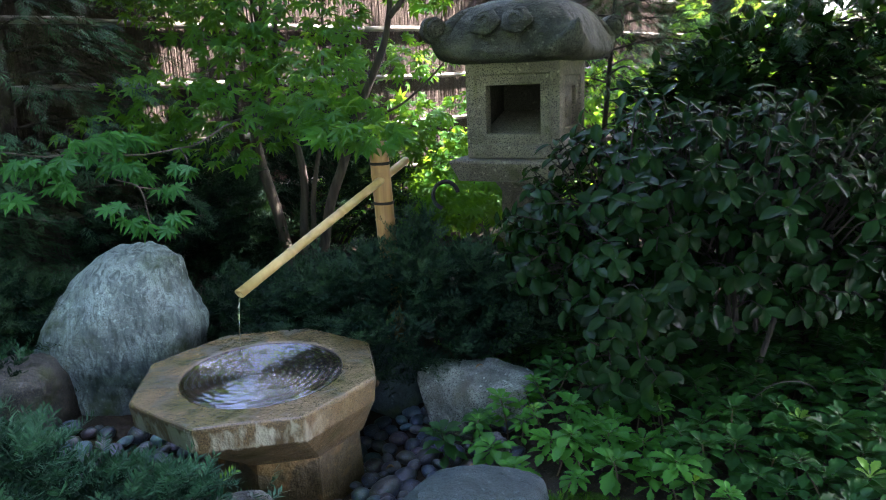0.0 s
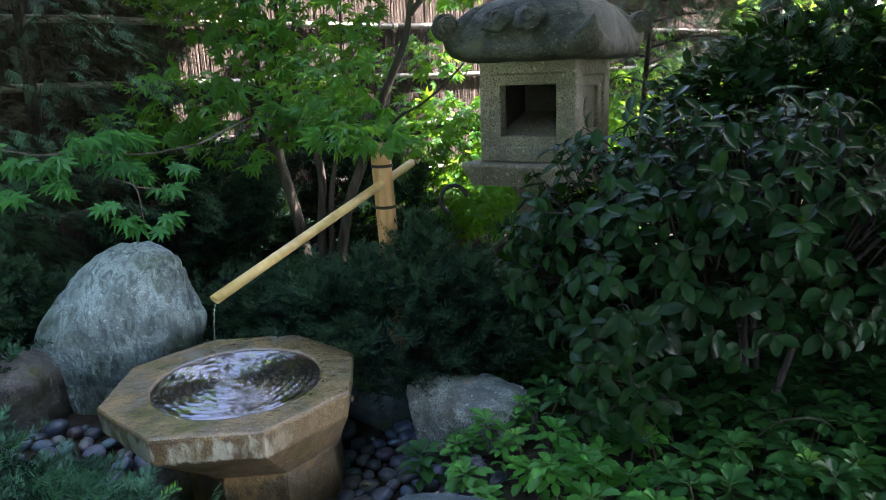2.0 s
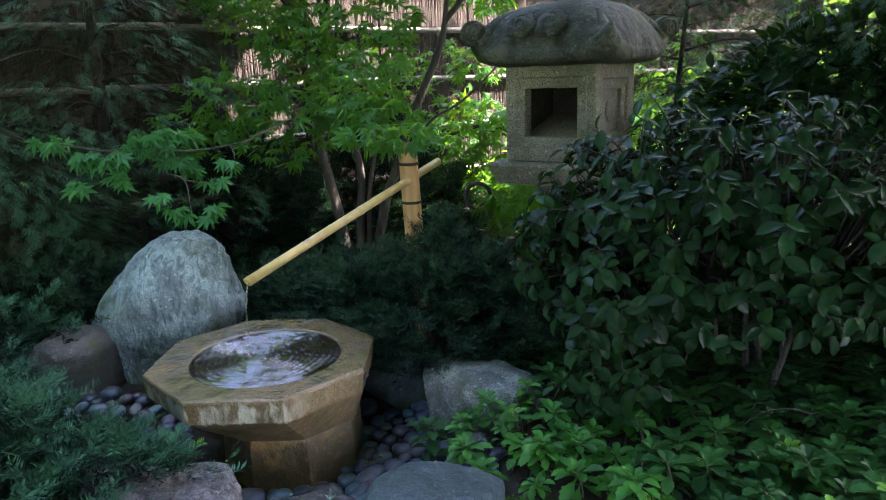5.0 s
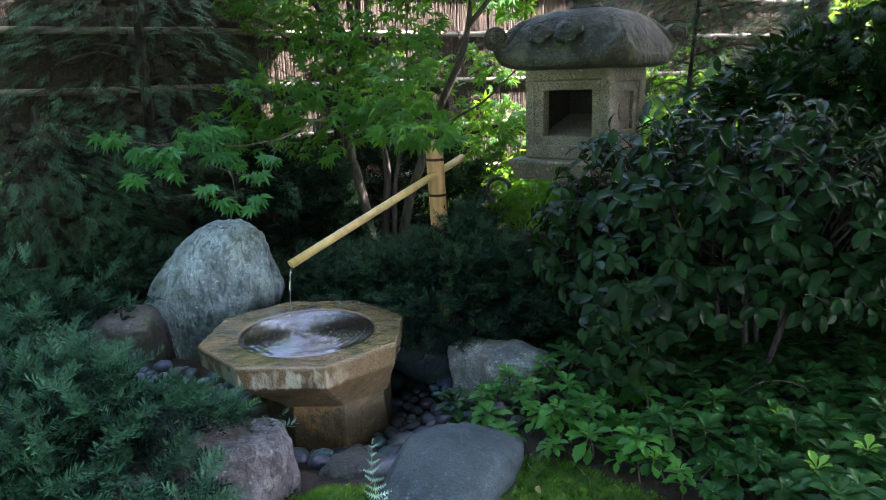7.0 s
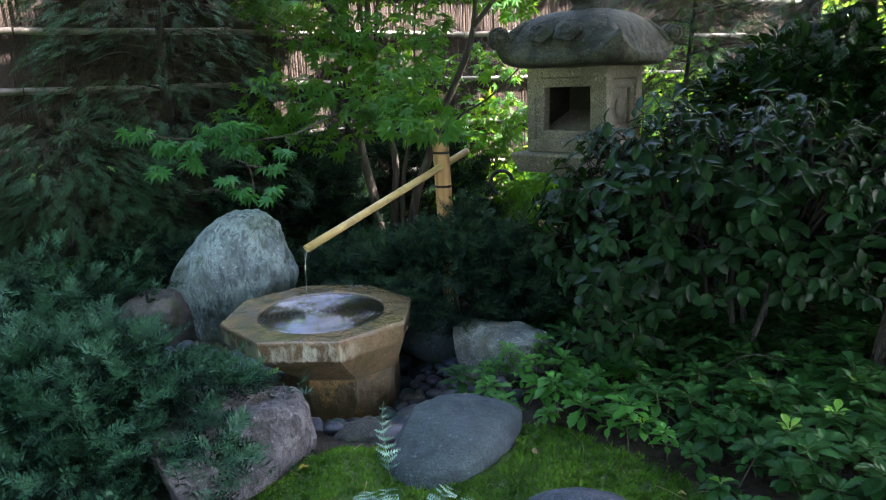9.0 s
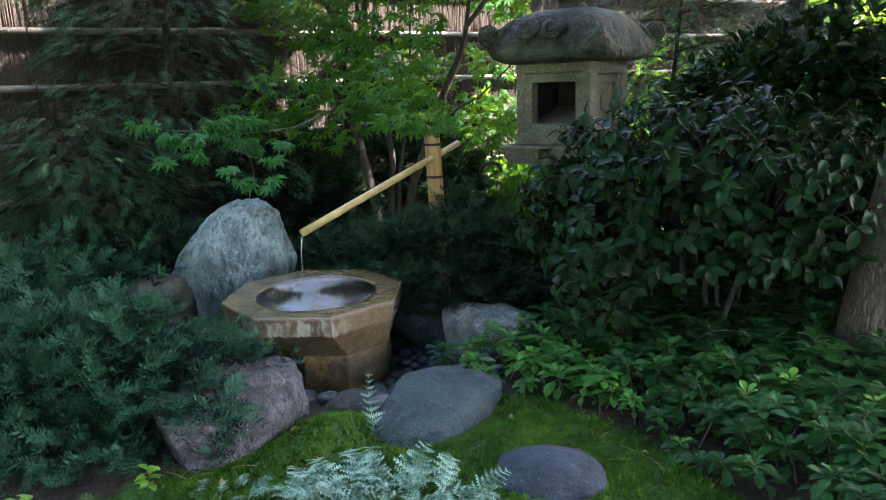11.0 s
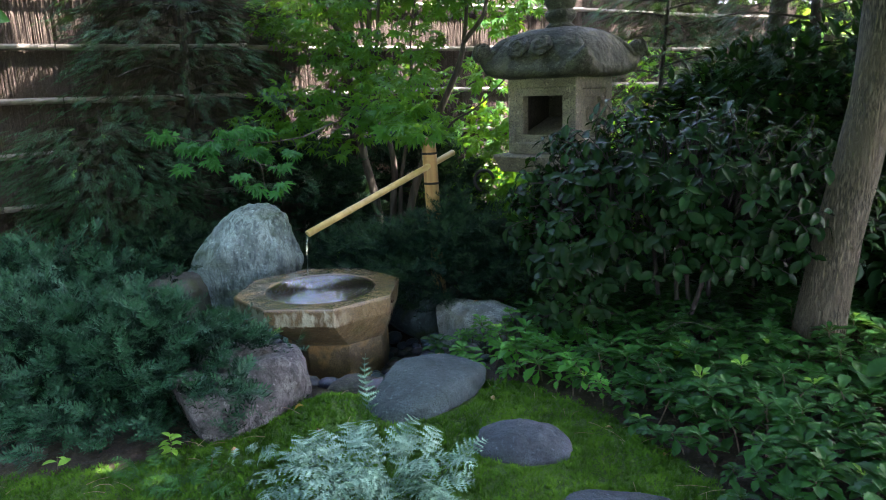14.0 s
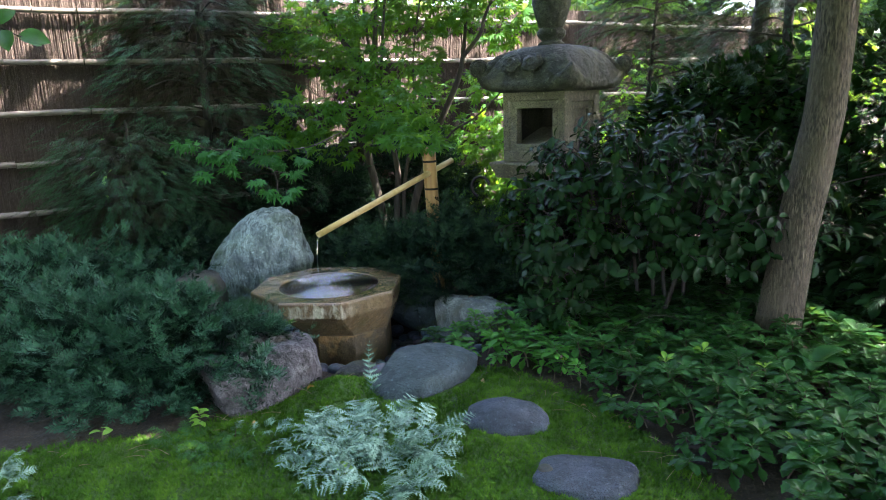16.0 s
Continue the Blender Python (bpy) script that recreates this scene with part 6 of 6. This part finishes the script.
def pachy_leaf(length, rows=((0, 0.05), (0.25, 0.14), (0.45, 0.4), (0.58, 0.66), (0.62, 0.54), (0.73, 0.68), (0.77, 0.5), (0.88, 0.52), (0.91, 0.34), (1.0, 0.08))):
    """A spoon-shaped leaf, toothed towards its pointed tip."""
    verts = []
    for k, wide in rows:
        w, z = 0.37 * length * wide, length * (0.1 * k - 0.24 * k * k)
        verts += [(-w, k * length, z + 0.5 * w), (0, k * length, z), (w, k * length, z + 0.5 * w)]
    return verts, [(i * 3 + j, i * 3 + j + 1, i * 3 + j + 4, i * 3 + j + 3) for i in range(len(rows) - 1) for j in range(2)]


def build_pachysandra():
    leaf_shapes = [pachy_leaf(0.066), pachy_leaf(0.074), pachy_leaf(0.058)]
    shared = [mesh_of("leaf", v, f, PACHY_LEAF, True) for v, f in leaf_shapes]
    bright = [mesh_of("leaf", v, f, PACHY_BRIGHT, True) for v, f in leaf_shapes]
    young = [mesh_of("leaf", v, f, NEW_GROWTH, True) for v, f in leaf_shapes]
    spots = []
    tries = 0
    while len(spots) < 1150 and tries < 70000:
        tries += 1
        x, y = RNG.uniform(-0.02, 3.1), RNG.uniform(0.1, 2.9)
        if moss_amount(x, y) > 0.42 or (y < 0.9 and x < 1.35):
            continue
        if x < 0.22 and not 1.9 < y < 2.1 or (x - 1.53) ** 2 + (y - 2.15) ** 2 < 0.02 or ((x - 0.1) / 0.19) ** 2 + ((y - 2.27) / 0.15) ** 2 < 1:
            continue
        if 0.7 < x < 1.0 and y > 1.95 and RNG.random() < 0.7:
            continue
        gap = 0.07 if y < 2.0 else 0.08
        if any((x - a) ** 2 + (y - b) ** 2 < gap * gap for a, b in spots):
            continue
        spots.append((x, y))
    spots.sort(key=lambda s: (s[0] - 0.6) ** 2 + (s[1] - 1.2) ** 2)
    far, stems = [], []
    for n, (x, y) in enumerate(spots):
        z0 = ground_z(x, y)
        edge = min(1.0, max(0.0, 0.5 - moss_amount(x, y)) / 1.6)
        patch = x + 0.25 * noise.noise((x * 5, y * 5, 8.0)) < 0.62
        if patch:
            edge = min(1.0, edge * 2.2)
        tall = (0.045 + 0.085 * edge) * RNG.uniform(0.75, 1.25)
        lean = RNG.normal(0, 0.035, 2)
        tip = np.array((lean[0], lean[1], tall))
        size = RNG.uniform(0.7, 1.2) * (0.72 + 0.28 * edge) * (0.86 if patch else 1.0)
        leaves = []
        for tier, (count, rise, shift, scale) in enumerate(((5, 0.8, 0.0, 0.6), (7, 0.25, -0.04, 1.0), (7, 0.0, -0.16, 1.12), (4, -0.15, -0.45, 0.95))):
            turn = RNG.uniform(0, 6.3)
            for k in range(count):
                a = turn + 6.283 * k / count + RNG.normal(0, 0.12)
                ahead = np.array((math.cos(a), math.sin(a), rise + RNG.normal(0, 0.24)))
                leaves.append(frames_of((tip * (1 + shift))[None], ahead[None], np.array([[0, 0, 1.0]]), size * scale * RNG.uniform(0.85, 1.15))[0])
        stem = tube([(0, 0, -0.02), tip * 0.5 + (0.004, 0, 0), tip], (0.0028, 0.0022), 5, 3)
        if n < 130:
            plant = thing("pachysandra_plant", (x, y, z0), "low pachysandra with whorled toothed green leaves", "ground cover", "pachysandra round the moss")
            part_mesh("stem", mesh_of("stem", *stem, TWIG), plant)
            fresh_one = n % 13 == 0
            for k, m in enumerate(leaves):
                part_mesh("leaf", (young if fresh_one and k < 5 else bright if patch else shared)[k % 3], plant, m=Matrix(m.tolist()))
        else:
            o = np.array((x, y, z0))
            for m in leaves:
                m[:3, 3] += o
            far += leaves
            stems.append(([tuple(np.array(v) + o) for v in stem[0]], stem[1]))
    tagged(new("pachysandra", joined("pachysandra", [pachy_leaf(k, ((0, 0.05), (0.3, 0.18), (0.58, 0.66), (0.63, 0.54), (0.76, 0.66), (0.88, 0.42), (1.0, 0.06))) for k in (0.062, 0.07, 0.076)], np.array(far), PACHY_LEAF, True)), "carpet of dark green pachysandra under the trees", "ground cover", kind="stuff")
    tagged(new("pachysandra_stems", mesh_of("pachysandra_stems", *tubes(stems), TWIG)), "thin brown pachysandra stems in the carpet", "ground cover", kind="stuff")


build_pachysandra()


# ---- ferns ----
def frond_mesh(length, seed, wide=0.3, pairs=9, name="frond", material=None):
    """A feathered frond that arches over: a stalk and pairs of leaflets cut into small pointed lobes."""
    rng = np.random.default_rng(seed)
    sway = rng.normal(0, 0.1)

    def point(k):
        return np.array((length * (sway * k * k + 0.02 * math.sin(5 * k + seed)), length * k * math.cos(0.5 * k), length * (0.6 * k - 0.75 * k * k)))

    verts, faces = tube([point(k) for k in np.linspace(0, 1, 7)], (0.0014, 0.001, 0.0004), 5, 3)
    gap = 0.86 * length / pairs
    for i in range(pairs):
        k = 0.13 + 0.85 * i / pairs
        long = wide * length * min(1.0, 0.55 + 1.6 * k) * (1 - k) ** 0.7 * rng.uniform(0.85, 1.12) + 0.004
        p = point(k)
        d = unit((point(k + 0.02) - point(k - 0.02))[None])[0]
        for s in (-1, 1):
            side = np.array((s, 0.0, 0.1 + rng.normal(0, 0.28))) + d * (0.45 + rng.normal(0, 0.15))
            side = side / np.linalg.norm(side)
            hang, lobes = rng.uniform(0.15, 0.55), 5
            broad = min(0.62 * gap, 0.3 * long)

            def rib(f):
                return p + side * long * f - np.array((0, 0, hang * long * f * f))

            b = len(verts)
            verts += [tuple(rib(t / lobes)) for t in range(lobes + 1)]
            for t in range(lobes):
                w = broad * (1 - 0.75 * (t / lobes) ** 1.4)
                for e in (-1, 1):
                    tip = rib((t + 1.15) / lobes) + d * e * w + np.array((0, 0, 0.25 * w))
                    verts.append(tuple(tip))
                    faces.append((b + t, b + t + 1, len(verts) - 1))
    return mesh_of(name, verts, faces, material or FERN_LEAF)


def fern(at, count, reach, label, seed, spread=0.1, material=None):
    rng = np.random.default_rng(seed)
    plant = thing("painted_fern", (at[0], at[1], ground_z(*at)), label, "fern")
    shapes = [frond_mesh(reach * k, seed + n, material=material) for n, k in enumerate((0.75, 0.9, 1.0, 1.15))]
    for k in range(count):
        a = rng.uniform(0, 360)
        r = spread * math.sqrt(rng.random())
        m = pose(r * math.cos(radians(a)) * 1.5, r * math.sin(radians(a)), 0.0, rng.uniform(-4, 48), rng.normal(0, 24), a - 90 + rng.normal(0, 38))
        part_mesh("frond", shapes[k % 4], plant, m=m)
    return plant


fern((0.1, 0.95), 58, 0.19, "silvery painted fern with a spreading clump of fronds", 31, 0.14)
fern((-0.09, 0.84), 20, 0.16, "silvery painted fern at the edge of the clump", 37, 0.08)
fern((0.2, 0.74), 32, 0.18, "silvery painted fern in front of the larger clump", 39, 0.1)
fern((-0.98, 0.42), 9, 0.12, "small silvery fern in the moss", 41, 0.06)
fern((-0.36, 0.92), 10, 0.085, "tiny grey-green fern in the moss", 43, 0.07)
fern((-0.55, 0.79), 12, 0.1, "small dark green fern in the moss", 45, 0.06, PACHY_LEAF)
fern((-0.4, 0.74), 12, 0.11, "small blue-green fern in the moss", 47, 0.06, PACHY_LEAF)
tall_frond = thing("painted_fern", (-0.08, 1.3, 0.03), "single upright silvery frond before the slate stone", "fern")
part_mesh("frond", frond_mesh(0.24, 51, 0.17, 9), tall_frond, m=pose(0, 0, 0, 80, 0, 8))


# ---- small growth and litter ----
RNG = np.random.default_rng(107)


def sprout(at, label, leaves, size, tall, material, seed):
    rng = np.random.default_rng(seed)
    plant = thing("seedling", (at[0], at[1], ground_z(*at)), label, "seedling")
    part_mesh("stem", mesh_of("stem", *tube([(0, 0, -0.01), (0.004, 0.002, tall * 0.5), (0.01, 0.0, tall)], (0.0016, 0.001), 6, 4), TWIG), plant)
    shape = mesh_of("leaf", *oval_leaf(size, size * 0.55, 0.3, 0.2, 0.5, 6, 0.4, 0.1), material, True)
    for k in range(leaves):
        a = k * 2.4 + rng.normal(0, 0.3)
        z = tall * (0.35 + 0.65 * k / max(1, leaves - 1))
        part_mesh("leaf", shape, plant, m=pose(0.006, 0, z, rng.uniform(-5, 30), rng.normal(0, 15), math.degrees(a)))


sprout((-0.585, 0.89), "yellow-green seedling in the moss", 12, 0.038, 0.085, NEW_GROWTH, 3)
sprout((-0.89, 0.755), "two-leaved green seedling in the moss", 3, 0.042, 0.045, NEW_GROWTH, 4)
sprout((-0.43, 0.87), "small green seedling in the moss", 7, 0.022, 0.04, PACHY_LEAF, 5)
sprout((0.31, 1.6), "tiny green seedling in the moss", 4, 0.018, 0.02, PACHY_LEAF, 6)
sprout((0.05, 0.72), "small green seedling among the ferns", 5, 0.03, 0.06, NEW_GROWTH, 8)
for n, (x, y, s, z) in enumerate(((-0.42, 1.0, 0.034, 0.0), (0.33, 1.5, 0.03, 0.0), (0.27, 1.02, 0.022, 0.0), (-0.3, 1.25, 0.04, 0.06), (-0.2, 1.13, 0.016, 0.0), (0.12, 2.24, 0.03, 0.165), (0.75, 1.38, 0.03, 0.0), (-0.18, 2.0, 0.03, -0.07), (0.9, 1.22, 0.026, 0.0), (0.06, 1.72, 0.02, 0.1))):
    leaf = new("fallen_leaf", mesh_of("fallen_leaf", *oval_leaf(s, s * 0.5, 0.4, 0.7, 0.9, 5, 0.45), DRY_LEAF, True))
    leaf.matrix_world = pose(x, y, max(z, ground_z(x, y)) + 0.006, RNG.normal(0, 14), RNG.normal(0, 20), RNG.uniform(0, 360))
    tagged(leaf, "curled dry brown leaf lying on the ground", "leaf", "fallen leaves")
for n in range(60):
    x = RNG.uniform(-1.1, 1.15)
    y = float(np.interp(x, MOSS_EDGE_X, MOSS_EDGE_Y)) - abs(RNG.normal(0.0, 0.1 if n % 2 else 0.18))
    long, a = RNG.uniform(0.03, 0.1), RNG.uniform(0, 6.3)
    c, s = 0.5 * long * math.cos(a), 0.5 * long * math.sin(a)
    z = max(ground_z(x + c, y + s), ground_z(x - c, y - s), ground_z(x, y)) + 0.006
    ob = new("dry_needle", mesh_of("dry_needle", *tube([(x - c, y - s, z), (x + 0.03 * s, y - 0.03 * c, z + 0.004), (x + c, y + s, z)], (0.0012, 0.0009, 0.0005), 5, 4), STRAW, True))
    tagged(ob, "thin dry straw-coloured twig on the moss", "twig", "dry twigs on the moss")

# a curved black hose end among the leaves, and the plastic loop under the camellia
loop = [(0.0 + 0.055 * math.cos(a), 3.0, 0.64 + 0.06 * math.sin(a)) for a in np.linspace(0.2, 4.4, 14)]
tagged(new("garden_hose", mesh_of("garden_hose", *tube(loop, (0.009, 0.009), 10, 4), BLACK, True)), "loop of black hose behind the yew", "hose")
arc = [(0.78, 1.98, 0.03), (0.86, 1.95, 0.1), (0.98, 1.96, 0.2), (1.12, 2.0, 0.17), (1.2, 2.05, 0.03)]
tagged(new("bent_twig", mesh_of("bent_twig", *tube(arc, (0.0022, 0.0014), 7, 6), DARK_BARK, True)), "thin arching brown twig under the camellia", "twig")


def build_hosta():
    plant = thing("hosta_plant", (1.02, 1.84, ground_z(1.02, 1.84)), "broad-leaved green hosta under the camellia", "plant")
    shape = mesh_of("leaf", *oval_leaf(0.13, 0.085, 0.4, 0.35, 0.6, 10, 0.4), PACHY_LEAF, True)
    for k, (a, t) in enumerate(((200, 30), (95, 40), (150, 55), (250, 25), (20, 40))):
        part_mesh("stalk", mesh_of("stalk", *tube([(0, 0, 0), (0.012 * math.cos(k), 0.012 * math.sin(k), 0.1)], (0.003, 0.002), 6, 3), TWIG), plant)
        part_mesh("leaf", shape, plant, m=pose(0.012 * math.cos(k), 0.012 * math.sin(k), 0.1, t - 20, 0, a))
    return plant


hosta = build_hosta()
tagged(copy_thing(hosta, pose(1.56, 1.63, ground_z(1.56, 1.63) + 0.03, 0, 0, 140)), "broad-leaved hosta among the pachysandra near the trunk")
